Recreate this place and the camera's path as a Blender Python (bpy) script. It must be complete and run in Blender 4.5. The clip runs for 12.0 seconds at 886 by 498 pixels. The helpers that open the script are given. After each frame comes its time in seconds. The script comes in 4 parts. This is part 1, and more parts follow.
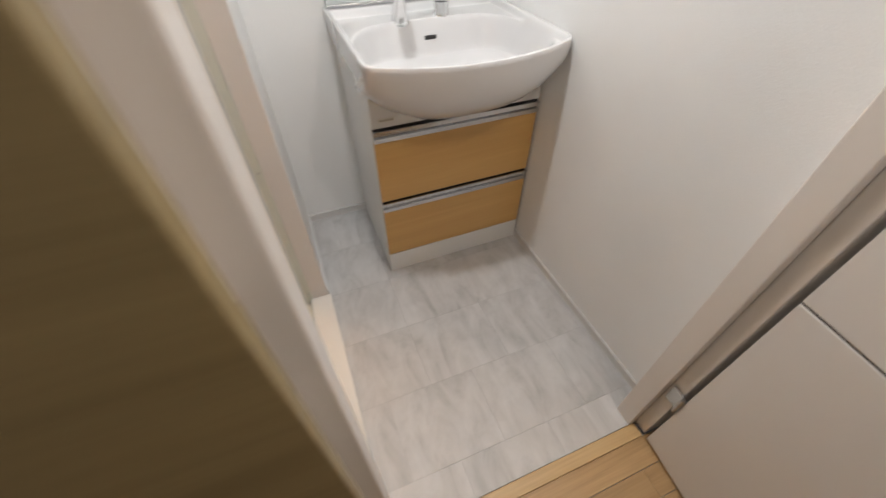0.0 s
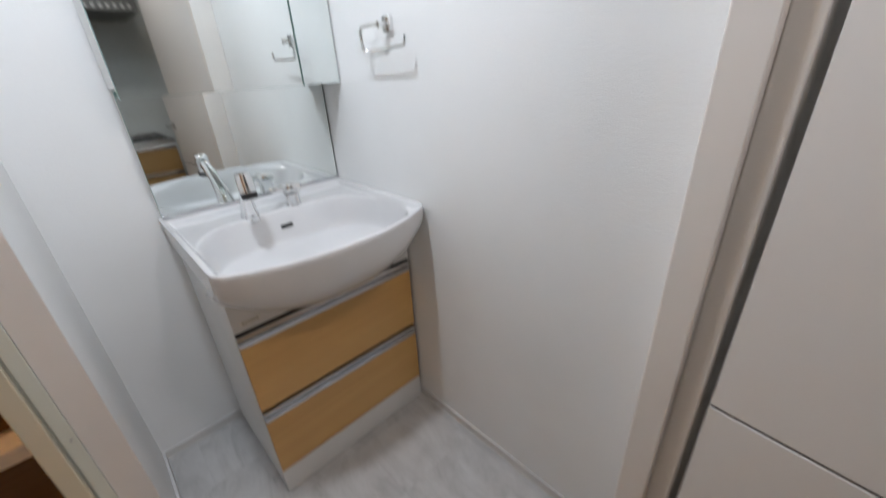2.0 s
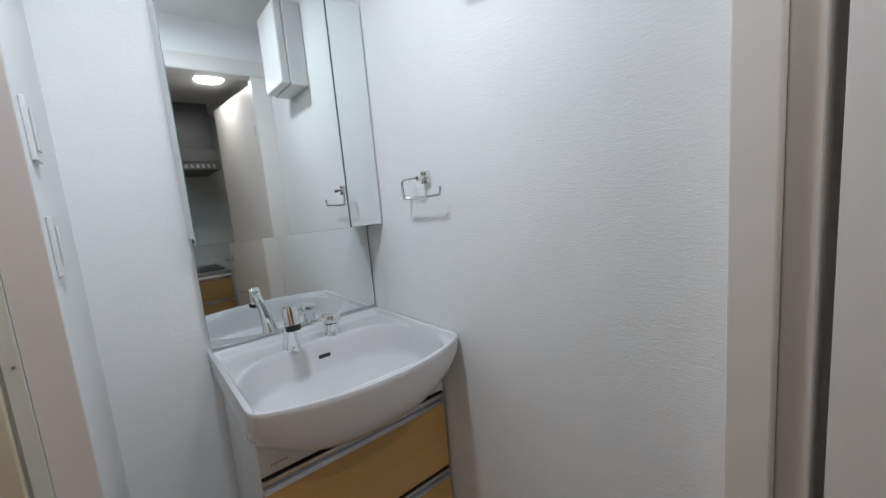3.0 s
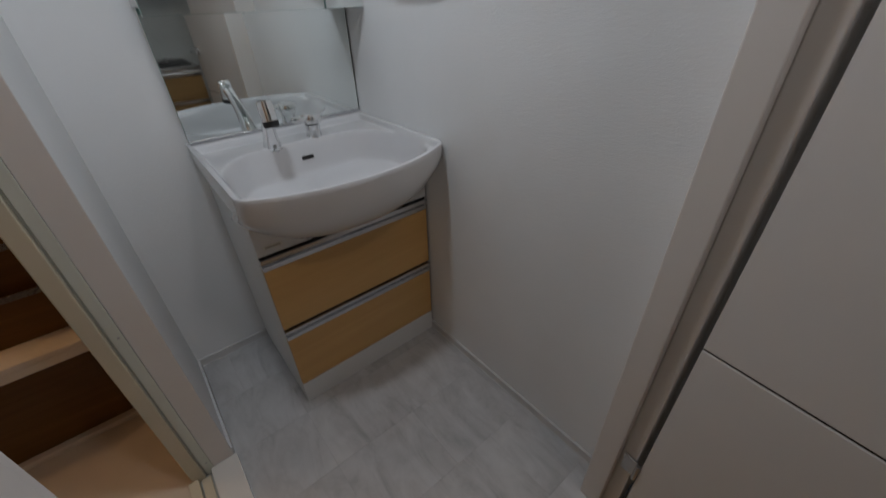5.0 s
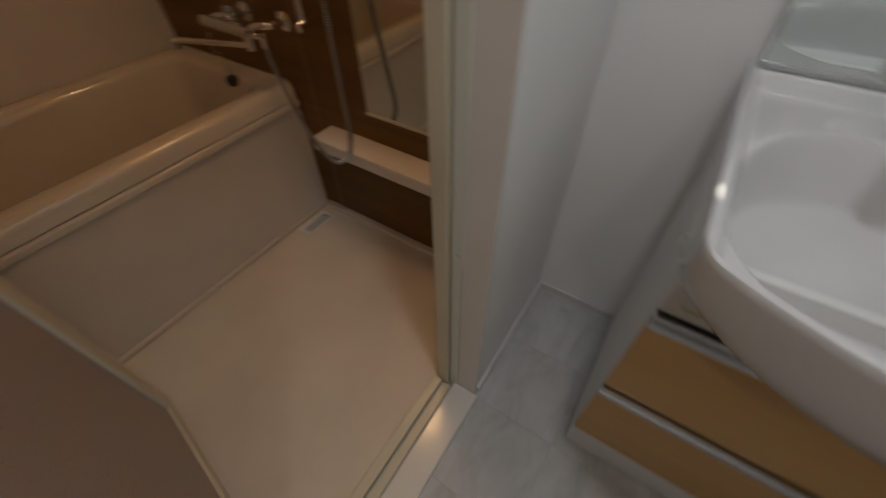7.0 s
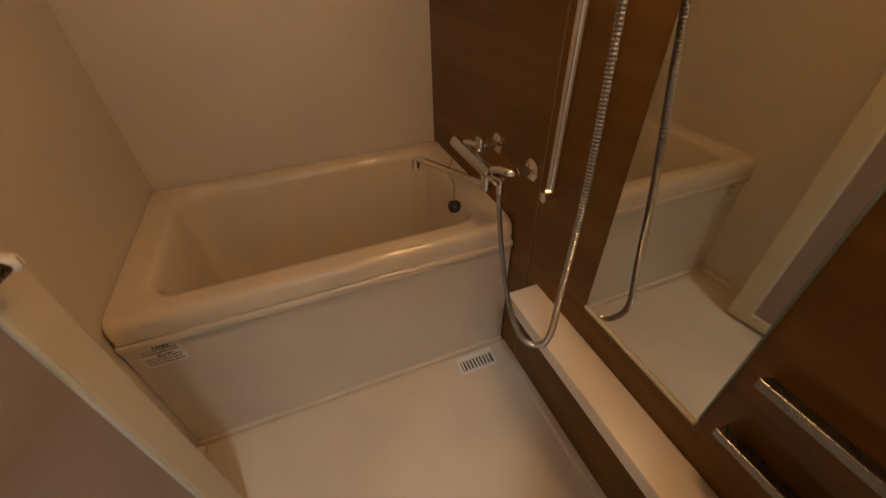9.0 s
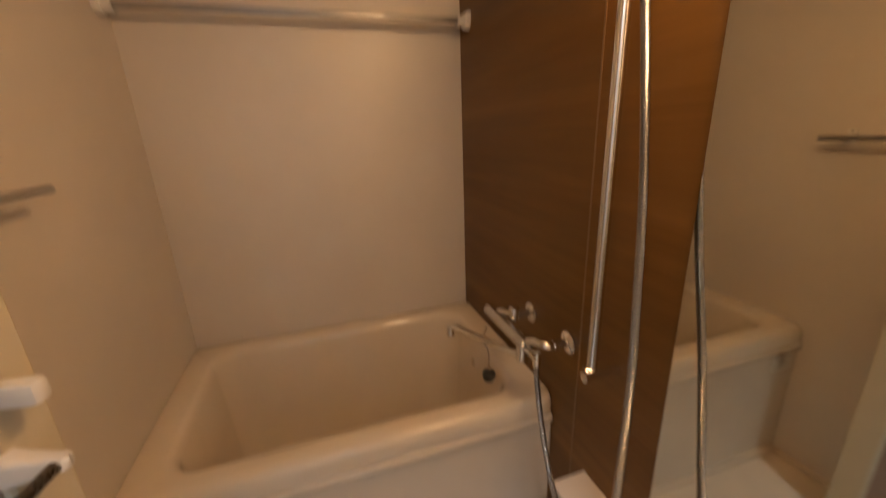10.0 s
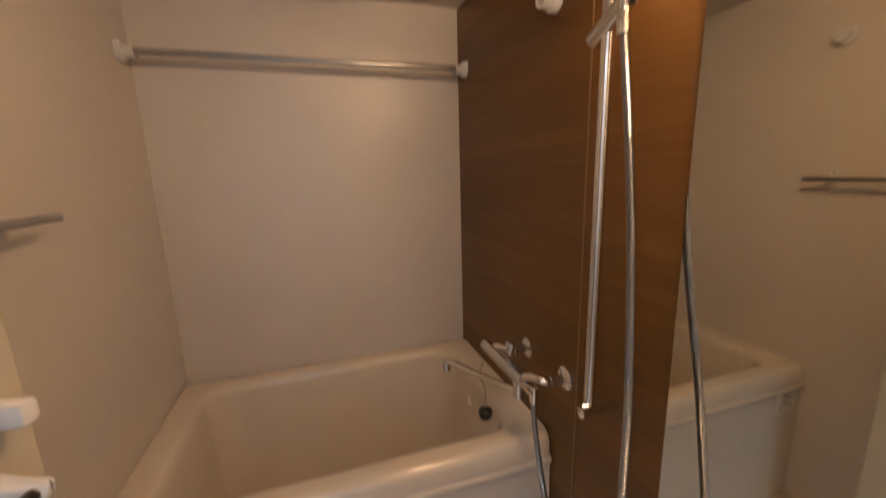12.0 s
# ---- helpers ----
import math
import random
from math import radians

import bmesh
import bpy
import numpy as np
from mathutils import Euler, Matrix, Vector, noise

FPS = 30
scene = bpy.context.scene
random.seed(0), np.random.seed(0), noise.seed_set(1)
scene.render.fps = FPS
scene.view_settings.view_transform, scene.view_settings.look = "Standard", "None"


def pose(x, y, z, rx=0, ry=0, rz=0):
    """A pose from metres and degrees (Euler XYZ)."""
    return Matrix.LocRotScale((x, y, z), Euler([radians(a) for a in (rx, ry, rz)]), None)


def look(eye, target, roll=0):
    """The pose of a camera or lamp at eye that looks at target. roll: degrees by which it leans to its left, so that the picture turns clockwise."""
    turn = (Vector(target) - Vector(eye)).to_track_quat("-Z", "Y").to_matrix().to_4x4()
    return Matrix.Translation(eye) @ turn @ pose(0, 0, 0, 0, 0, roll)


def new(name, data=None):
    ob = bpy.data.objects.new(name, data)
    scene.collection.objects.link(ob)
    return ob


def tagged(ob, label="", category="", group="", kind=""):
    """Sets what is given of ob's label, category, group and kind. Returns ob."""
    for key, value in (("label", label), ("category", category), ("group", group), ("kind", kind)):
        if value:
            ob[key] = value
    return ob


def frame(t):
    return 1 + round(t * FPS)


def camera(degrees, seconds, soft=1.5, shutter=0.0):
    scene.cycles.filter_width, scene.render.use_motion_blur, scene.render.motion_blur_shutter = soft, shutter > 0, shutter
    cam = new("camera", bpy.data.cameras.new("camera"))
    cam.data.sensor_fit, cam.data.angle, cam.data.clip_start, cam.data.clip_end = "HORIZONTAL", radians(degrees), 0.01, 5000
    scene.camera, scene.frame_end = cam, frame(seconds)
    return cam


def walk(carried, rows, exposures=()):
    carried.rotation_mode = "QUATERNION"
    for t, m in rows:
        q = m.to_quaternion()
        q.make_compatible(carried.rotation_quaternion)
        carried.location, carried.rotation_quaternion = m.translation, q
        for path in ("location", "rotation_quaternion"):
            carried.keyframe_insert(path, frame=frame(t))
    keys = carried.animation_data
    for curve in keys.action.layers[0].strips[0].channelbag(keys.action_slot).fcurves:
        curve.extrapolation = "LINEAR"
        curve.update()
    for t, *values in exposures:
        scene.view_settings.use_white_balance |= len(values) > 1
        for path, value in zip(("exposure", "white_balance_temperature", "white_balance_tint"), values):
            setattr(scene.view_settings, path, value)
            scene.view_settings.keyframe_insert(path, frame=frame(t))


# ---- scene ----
cam = camera(98.5, 12.0, soft=1.3, shutter=0.5)
PATH = [
    (0, (-0.81, -1.571, 1.251), (-0.283, -0.283, -0.187), 0.2),
    (0.5, (-0.739, -1.498, 1.253), (0.08, -0.306, -0.129), 3.5),
    (1, (-0.732, -1.475, 1.264), (0.347, -0.349, 0.012), -1.4),
    (1.5, (-0.745, -1.484, 1.262), (0.337, -0.308, 0.06), -2.7),
    (2, (-0.751, -1.481, 1.283), (0.473, -0.159, 0.414), -3.1),
    (2.5, (-0.763, -1.487, 1.314), (0.474, 0.038, 0.935), -5.4),
    (2.7, (-0.766, -1.49, 1.326), (0.491, 0.042, 1.055), -5.2),
    (4.3, (-0.748, -1.528, 1.311), (0.378, -0.012, 0.664), -3.2),
    (4.5, (-0.748, -1.533, 1.295), (0.338, -0.078, 0.456), -1.7),
    (5, (-0.756, -1.515, 1.271), (0.287, -0.217, 0.163), -1.7),
    (5.5, (-0.721, -1.462, 1.237), (0.172, -0.263, -0.070), 0.2),
    (6, (-0.568, -1.367, 1.217), (-0.203, 0.013, -0.183), 0.8),
    (6.5, (-0.645, -1.16, 1.192), (-0.853, 0.167, -0.289), -0.1),
    (7, (-0.704, -0.958, 1.18), (-1.45, 0.161, -0.3), -0.9),
    (7.5, (-0.822, -0.854, 1.189), (-2.033, -0.108, -0.217), 1.1),
    (7.7, (-0.854, -0.78, 1.168), (-2.181, -0.192, -0.208), -1.6),
    (9.5, (-1.131, -0.653, 1.297), (-2.699, -0.074, 0.198), -0.4),
    (10, (-1.115, -0.674, 1.325), (-2.942, -0.104, 0.726), -2.3),
    (10.5, (-1.085, -0.67, 1.33), (-3.014, -0.15, 1.408), -4.2),
    (11, (-1.068, -0.672, 1.347), (-2.982, -0.162, 1.629), -5.0),
    (11.5, (-1.073, -0.669, 1.335), (-2.991, -0.101, 1.386), -3.3),
    (12, (-1.094, -0.673, 1.312), (-2.962, -0.079, 0.915), -1.7),
]
EXPOSURES = [(0, 0.26, 7000, 13), (1.0, 0.24, 6500, 14), (1.5, 0.03, 6300, 14), (2.0, -0.08, 6220, 12), (2.7, -0.42, 6080, 10), (4.3, -1.18, 6220, 12), (5.5, -1.27, 6220, 12), (6.5, -1.30, 6400, 11), (7.0, -1.20, 6850, 12), (7.7, -0.95, 7600, 14), (9.4, -0.14, 7250, 13), (10.5, 0.26, 6150, 11), (11.0, 0.30, 5900, 10), (12, 0.18, 5480, 10)]
walk(cam, [(t, look(eye, target, roll)) for t, eye, target, roll in PATH], EXPOSURES)

# ---- light ----
world = bpy.data.worlds.new("world")
scene.world = world
world.use_nodes = True
world.node_tree.nodes["Background"].inputs[0].default_value = (0.02, 0.02, 0.022, 1)


def lamp(name, loc, size, power, color):
    d = bpy.data.lights.new(name, "AREA")
    d.shape, d.size, d.energy, d.color = "DISK", size, power, color
    ob = new(name, d)
    ob.location = loc
    return ob


WASH_H, BATH_H = 2.36, 1.93
HALL_H = 2.25
lamp("washroom_lamp", (-0.62, -0.77, WASH_H - 0.045), 0.13, 11.6, (0.865, 0.935, 0.99))
lamp("hall_lamp", (-0.22, -1.82, HALL_H - 0.045), 0.16, 6.3, (1.0, 0.92, 0.84))


# ---- materials ----
class Nodes:
    def __init__(self, name):
        self.m = bpy.data.materials.new(name)
        self.m.use_nodes = True
        self.t = self.m.node_tree
        self.b = self.t.nodes["Principled BSDF"]
        self.out = self.t.nodes["Material Output"]
        self.coord = self.t.nodes.new("ShaderNodeTexCoord")

    def node(self, kind, **inputs):
        n = self.t.nodes.new("ShaderNode" + kind)
        for k, v in inputs.items():
            n.inputs[k.replace("_", " ")].default_value = v
        return n

    def link(self, a, b):
        self.t.links.new(a, b)

    def mapped(self, scale=(1, 1, 1), rot=(0, 0, 0), shift=None):
        mp = self.node("Mapping")
        mp.inputs["Scale"].default_value = scale
        mp.inputs["Rotation"].default_value = rot
        self.link(self.coord.outputs["Object"], mp.inputs["Vector"])
        if shift is not None:
            self.link(shift, mp.inputs["Location"])
        return mp.outputs["Vector"]

    def noise(self, vec, scale, detail=4, rough=0.55, distort=0.0):
        n = self.node("TexNoise", Scale=scale, Detail=detail, Roughness=rough, Distortion=distort)
        self.link(vec, n.inputs["Vector"])
        return n.outputs["Fac"]

    def ramp(self, fac, stops):
        r = self.node("ValToRGB")
        el = r.color_ramp.elements
        while len(el) < len(stops):
            el.new(0.5)
        for e, (p, c) in zip(el, stops):
            e.position, e.color = p, (*c, 1) if len(c) == 3 else c
        self.link(fac, r.inputs["Fac"])
        return r.outputs["Color"]

    def mix(self, a, b, fac, mode="MIX"):
        n = self.t.nodes.new("ShaderNodeMix")
        n.data_type, n.blend_type = "RGBA", mode
        for sock, v in ((n.inputs[0], fac), (n.inputs[6], a), (n.inputs[7], b)):
            if hasattr(v, "links"):
                self.link(v, sock)
            else:
                sock.default_value = v if not isinstance(v, tuple) else (*v, 1)
        return n.outputs[2]

    def bump(self, height, strength=0.2, distance=0.002):
        n = self.node("Bump", Strength=strength, Distance=distance)
        self.link(height, n.inputs["Height"])
        self.link(n.outputs["Normal"], self.b.inputs["Normal"])

    def set(self, **k):
        for key, v in k.items():
            s = self.b.inputs[key.replace("_", " ")]
            if hasattr(v, "links"):
                self.link(v, s)
            else:
                s.default_value = (*v, 1) if isinstance(v, tuple) else v
        return self.m

    def rand(self):
        o = self.node("ObjectInfo")
        return o.outputs["Random"]


def grey(f):
    return (f, f, f)


def painted(name, col, rough=0.45, vary=0.05, bump=0.08, scale=90.0, coat=0.0):
    n = Nodes(name)
    v = n.mapped()
    big = n.noise(v, 3.5, 3)
    c = n.mix(col, tuple(x * (1 - vary * 2) for x in col), n.ramp(big, [(0.35, grey(0)), (0.75, grey(1))]))
    fine = n.noise(v, scale, 4)
    rr = n.ramp(fine, [(0.3, grey(max(rough - 0.06, 0.02))), (0.7, grey(rough + 0.06))])
    n.bump(fine, bump, 0.001)
    return n.set(Base_Color=c, Roughness=rr, Coat_Weight=coat)


def wallpaper():
    n = Nodes("white_wallpaper")
    v = n.mapped()
    fine = n.noise(v, 260, 5, 0.6)
    mid = n.noise(n.mapped((45, 45, 170)), 1.0, 3, 0.6)
    h = n.mix(fine, mid, 0.5)
    big = n.noise(v, 2.2, 3)
    c = n.mix((0.86, 0.86, 0.855), (0.82, 0.815, 0.805), n.ramp(big, [(0.4, grey(0)), (0.8, grey(1))]))
    n.bump(h, 0.5, 0.0028)
    return n.set(Base_Color=c, Roughness=0.72, Specular_IOR_Level=0.3)


def stone_tile():
    n = Nodes("grey_marbled_vinyl")
    r = n.rand()
    sh = n.node("CombineXYZ")
    for i, k in enumerate((7.0, 11.0, 5.0)):
        mul = n.node("Math")
        mul.operation = "MULTIPLY"
        n.link(r, mul.inputs[0])
        mul.inputs[1].default_value = k
        n.link(mul.outputs[0], sh.inputs[i])
    v = n.mapped((6.5, 2.2, 3), (0, 0, radians(24)), sh.outputs[0])
    veins = n.noise(v, 1.8, 8, 0.62, 1.0)
    v2 = n.mapped((1, 1, 1), (0, 0, 0), sh.outputs[0])
    cloud = n.noise(v2, 7, 5, 0.6, 0.6)
    a = n.ramp(veins, [(0.30, (0.30, 0.295, 0.29)), (0.42, (0.44, 0.435, 0.43)), (0.52, (0.52, 0.515, 0.51)), (0.70, (0.60, 0.595, 0.59))])
    b = n.ramp(cloud, [(0.3, (0.41, 0.40, 0.39)), (0.7, (0.61, 0.605, 0.60))])
    c = n.mix(a, b, 0.38)
    tone = n.ramp(r, [(0, grey(0.95)), (1, grey(1.02))])
    c = n.mix(c, tone, 1.0, "MULTIPLY")
    n.bump(n.noise(v2, 240, 3), 0.12, 0.0006)
    return n.set(Base_Color=c, Roughness=n.ramp(cloud, [(0.3, grey(0.36)), (0.7, grey(0.5))]), Specular_IOR_Level=0.4)


def wood(name, dark, mid, light, axis=0, scale=1.0, rough=0.35, coat=0.0, fine_amt=0.3, by_object=False, coat_rough=0.08, spec=0.5):
    n = Nodes(name)
    s = [9.0 * scale, 9.0 * scale, 9.0 * scale]
    s[axis] = 0.8 * scale
    shift = None
    if by_object:
        r = n.rand()
        sh = n.node("CombineXYZ")
        for i, k in enumerate((9.0, 13.0, 6.0)):
            mul = n.node("Math")
            mul.operation = "MULTIPLY"
            n.link(r, mul.inputs[0])
            mul.inputs[1].default_value = k
            n.link(mul.outputs[0], sh.inputs[i])
        shift = sh.outputs[0]
    v = n.mapped(tuple(s), (0, 0, 0), shift)
    g = n.noise(v, 1.3, 6, 0.6, 0.7)
    f = [90.0 * scale] * 3
    f[axis] = 3.0 * scale
    grain = n.noise(n.mapped(tuple(f), (0, 0, 0), shift), 1.0, 4, 0.7)
    c = n.ramp(g, [(0.28, dark), (0.5, mid), (0.75, light)])
    c = n.mix(c, n.ramp(grain, [(0.3, tuple(x * 0.62 for x in mid)), (0.65, light)]), fine_amt)
    if by_object:
        c = n.mix(c, n.ramp(n.rand(), [(0, grey(0.82)), (1, grey(1.08))]), 1.0, "MULTIPLY")
    n.bump(grain, 0.06, 0.0006)
    return n.set(Base_Color=c, Roughness=rough, Coat_Weight=coat, Coat_Roughness=coat_rough, Specular_IOR_Level=spec)


def metal(name, col, rough, brushed=None):
    n = Nodes(name)
    sc = (300, 300, 300)
    if brushed is not None:
        sc = [700, 700, 700]
        sc[brushed] = 6
    f = n.noise(n.mapped(tuple(sc)), 1.0, 3)
    rr = n.ramp(f, [(0.3, grey(max(rough - 0.03, 0.01))), (0.7, grey(rough + 0.04))])
    return n.set(Base_Color=col, Metallic=1.0, Roughness=rr)


def glossy(name, col, rough, spec=0.5, coat=0.0, vary=0.03):
    n = Nodes(name)
    big = n.noise(n.mapped(), 4, 3)
    c = n.mix(col, tuple(x * (1 - 2 * vary) for x in col), n.ramp(big, [(0.35, grey(0)), (0.75, grey(1))]))
    rr = n.ramp(n.noise(n.mapped(), 6, 5), [(0.3, grey(max(0.01, rough - 0.012))), (0.8, grey(rough + 0.015))])
    return n.set(Base_Color=c, Roughness=rr, Specular_IOR_Level=spec, Coat_Weight=coat, Coat_Roughness=0.04)


def glowing(name, col, strength):
    n = Nodes(name)
    return n.set(Base_Color=(0.9, 0.9, 0.9), Emission_Color=col, Emission_Strength=strength, Roughness=0.4)


M_WALL = wallpaper()
M_CEIL = painted("ceiling_paper", (0.80, 0.80, 0.79), 0.8, 0.02, 0.2, 300)
M_TRIM = painted("pale_trim_foil", (0.75, 0.715, 0.685), 0.42, 0.02, 0.05, 160)
M_BASE = painted("pale_baseboard", (0.70, 0.68, 0.66), 0.4, 0.03, 0.05)
M_DOOR = painted("white_door_foil", (0.73, 0.71, 0.695), 0.42, 0.015, 0.08, 260)
M_GROOVE = painted("dark_groove", (0.03, 0.03, 0.03), 0.6)
M_TILE = stone_tile()
M_JOINT = painted("tile_joint", (0.42, 0.41, 0.40), 0.7)
M_OAK = wood("oak_floor", (0.26, 0.15, 0.065), (0.42, 0.265, 0.125), (0.52, 0.35, 0.18), 0, 1.0, 0.38, 0.15, 0.35, True)
M_OAKSTRIP = wood("oak_threshold", (0.40, 0.25, 0.11), (0.55, 0.37, 0.18), (0.62, 0.44, 0.23), 0, 1.0, 0.4, 0.1, 0.3)
M_MAPLE = wood("maple_drawer_foil", (0.54, 0.31, 0.10), (0.60, 0.355, 0.122), (0.65, 0.40, 0.15), 0, 0.7, 0.36, 0.1, 0.12)
M_KITCHEN = wood("brown_kitchen_foil", (0.25, 0.15, 0.055), (0.31, 0.19, 0.072), (0.36, 0.23, 0.092), 0, 0.7, 0.4, 0.05, 0.15)
M_DARKOAK = wood("olive_wood_panel", (0.23, 0.175, 0.085), (0.29, 0.22, 0.11), (0.34, 0.265, 0.135), 0, 1.0, 0.5, 0.0, 0.3)
M_WALNUT = wood("walnut_wall_panel", (0.076, 0.033, 0.0062), (0.142, 0.064, 0.0132), (0.232, 0.114, 0.028), 0, 0.36, 0.45, 0.24, 0.24, False, 0.035, 0.2)
M_CERAMIC = glossy("white_ceramic", (0.70, 0.695, 0.70), 0.07, 0.5, 0.5)
M_CABWHITE = glossy("white_cabinet", (0.76, 0.755, 0.74), 0.42)
M_ALU = metal("satin_aluminium", (0.62, 0.63, 0.65), 0.24, 0)
M_CHROME = metal("chrome", (0.82, 0.82, 0.82), 0.06)
M_STEEL = metal("steel_plate", (0.46, 0.46, 0.46), 0.3)
M_CAULK = painted("white_caulk", (0.66, 0.65, 0.64), 0.5)
M_SEAM = painted("tan_joint", (0.22, 0.12, 0.045), 0.45)
M_CLEAR = metal("clear_edge_chrome", (0.22, 0.205, 0.185), 0.28)
M_HOSE = metal("hose_steel", (0.46, 0.47, 0.49), 0.22)
# darkened steel: the shade between hose ribs is put into this colour
M_RIBSHADE = metal("rib_shade_steel", (0.17, 0.17, 0.18), 0.35)
M_BLACK = painted("black_plastic", (0.015, 0.015, 0.015), 0.4)
M_PLASTIC = glossy("white_plastic", (0.78, 0.77, 0.75), 0.3)
M_BMIRROR = metal("bath_mirror_silver", (0.70, 0.69, 0.62), 0.006)
M_MIRROR = metal("mirror_silver", (0.86, 0.90, 0.89), 0.004)
M_EDGE = glossy("green_glass_edge", (0.25, 0.36, 0.33), 0.1)
M_TUB = glossy("cream_tub", (0.74, 0.66, 0.55), 0.09, 0.5, 0.6)
M_APRON = glossy("cream_apron", (0.70, 0.63, 0.54), 0.2, 0.5, 0.3)
M_BWALL = painted("bath_wall_panel", (0.71, 0.66, 0.60), 0.36, 0.03, 0.12, 420)
M_BCEIL = painted("bath_ceiling", (0.64, 0.57, 0.475), 0.34, 0.02, 0.05)
M_BFLOOR = painted("cream_bath_floor", (0.70, 0.61, 0.50), 0.36, 0.06, 0.3, 500)
M_CREAM = glossy("cream_frame", (0.64, 0.575, 0.435), 0.32)
M_ALFRAME = glossy("greenish_white_frame", (0.68, 0.70, 0.63), 0.3)
M_GASKET = painted("grey_gasket", (0.46, 0.48, 0.45), 0.5)
M_DPANEL = painted("frosted_door_panel", (0.33, 0.26, 0.23), 0.32, 0.03, 0.25, 300)
M_LEDGE = glossy("cream_ledge", (0.80, 0.73, 0.65), 0.3)
M_SILL = glossy("white_sill", (0.78, 0.75, 0.70), 0.16, 0.5, 0.4)
M_INK = painted("dark_print", (0.05, 0.05, 0.05), 0.6)
M_STICKER = painted("white_sticker", (0.78, 0.76, 0.70), 0.45)
M_HOOD = painted("dark_hood_paint", (0.10, 0.105, 0.105), 0.4)
M_KWALL = painted("kitchen_panel", (0.62, 0.65, 0.64), 0.3)
M_GLOW = glowing("lamp_glass_white", (1.0, 0.93, 0.84), 9.0)
M_GLOWB = glowing("lamp_glass_warm", (1.0, 0.605, 0.29), 42.5)
M_GLOWW = glowing("lamp_glass_neutral", (1.0, 0.97, 0.94), 9.0)
M_CHAIN = metal("ball_chain", (0.55, 0.5, 0.42), 0.25)
# grey for painted shade in vent and hatch gaps, also the plate print
M_SLOT = painted("shadow_grey_plastic", (0.42, 0.37, 0.30), 0.5)


# ---- mesh helpers ----
def mesh_ob(name, bm, mat, smooth=False, angle=35):
    bmesh.ops.recalc_face_normals(bm, faces=bm.faces)
    me = bpy.data.meshes.new(name)
    if smooth:
        for f in bm.faces:
            f.smooth = True
        for e in bm.edges:
            if len(e.link_faces) == 2 and e.calc_face_angle(0) > radians(angle):
                e.smooth = False
    bm.to_mesh(me)
    bm.free()
    me.materials.append(mat)
    return new(name, me)


def part(name, bm, mat, parent, label="", smooth=False):
    ob = mesh_ob(name, bm, mat, smooth)
    ob.parent = parent
    if label:
        ob["label"] = label
    return ob


def thing(name, label, category, group="", kind=""):
    return tagged(new(name), label, category, group, kind)


def setting(name, bm, mat, label, category="wall", smooth=False):
    return tagged(mesh_ob(name, bm, mat, smooth), label, category, "", "structure")


def add_box(bm, a, b, bevel=0.0, seg=2):
    x0, x1 = sorted((a[0], b[0]))
    y0, y1 = sorted((a[1], b[1]))
    z0, z1 = sorted((a[2], b[2]))
    vs = [bm.verts.new(p) for p in ((x0, y0, z0), (x1, y0, z0), (x1, y1, z0), (x0, y1, z0), (x0, y0, z1), (x1, y0, z1), (x1, y1, z1), (x0, y1, z1))]
    fs = [bm.faces.new([vs[i] for i in f]) for f in ((3, 2, 1, 0), (4, 5, 6, 7), (0, 1, 5, 4), (1, 2, 6, 5), (2, 3, 7, 6), (3, 0, 4, 7))]
    if bevel:
        es = list({e for f in fs for e in f.edges})
        bmesh.ops.bevel(bm, geom=es, offset=bevel, segments=seg, affect="EDGES", profile=0.5)
    return bm


def box(a, b, bevel=0.0, seg=2):
    return add_box(bmesh.new(), a, b, bevel, seg)


def boxes(*bb, bevel=0.0):
    bm = bmesh.new()
    for a, b in bb:
        add_box(bm, a, b, bevel)
    return bm


def loft(bm, rings, closed=True, cap0=False, cap1=False):
    made = [[bm.verts.new(p) for p in r] for r in rings]
    n = len(made[0])
    for r0, r1 in zip(made, made[1:]):
        for i in range(n if closed else n - 1):
            j = (i + 1) % n
            bm.faces.new((r0[i], r0[j], r1[j], r1[i]))
    if cap0:
        bm.faces.new(list(reversed(made[0])))
    if cap1:
        bm.faces.new(made[-1])
    return bm


def turned(profile, origin, axis=(0, 0, 1), seg=24, cap=True, bm=None):
    """A body of revolution: profile of (radius, along the axis)."""
    bm = bm or bmesh.new()
    rot = Vector((0, 0, 1)).rotation_difference(Vector(axis).normalized())
    o = Vector(origin)
    rings = []
    for r, h in profile:
        rings.append([o + rot @ Vector((max(r, 1e-4) * math.cos(2 * math.pi * i / seg), max(r, 1e-4) * math.sin(2 * math.pi * i / seg), h)) for i in range(seg)])
    return loft(bm, rings, True, cap, cap)


def spline(pts, n=8):
    P = [Vector(p) for p in pts]
    P = [2 * P[0] - P[1]] + P + [2 * P[-1] - P[-2]]
    out = []
    for i in range(1, len(P) - 2):
        for k in range(n):
            t = k / n
            a, b, c, d = P[i - 1], P[i], P[i + 1], P[i + 2]
            out.append(0.5 * (2 * b + (c - a) * t + (2 * a - 5 * b + 4 * c - d) * t * t + (3 * b - a - 3 * c + d) * t ** 3))
    out.append(P[-2])
    return out


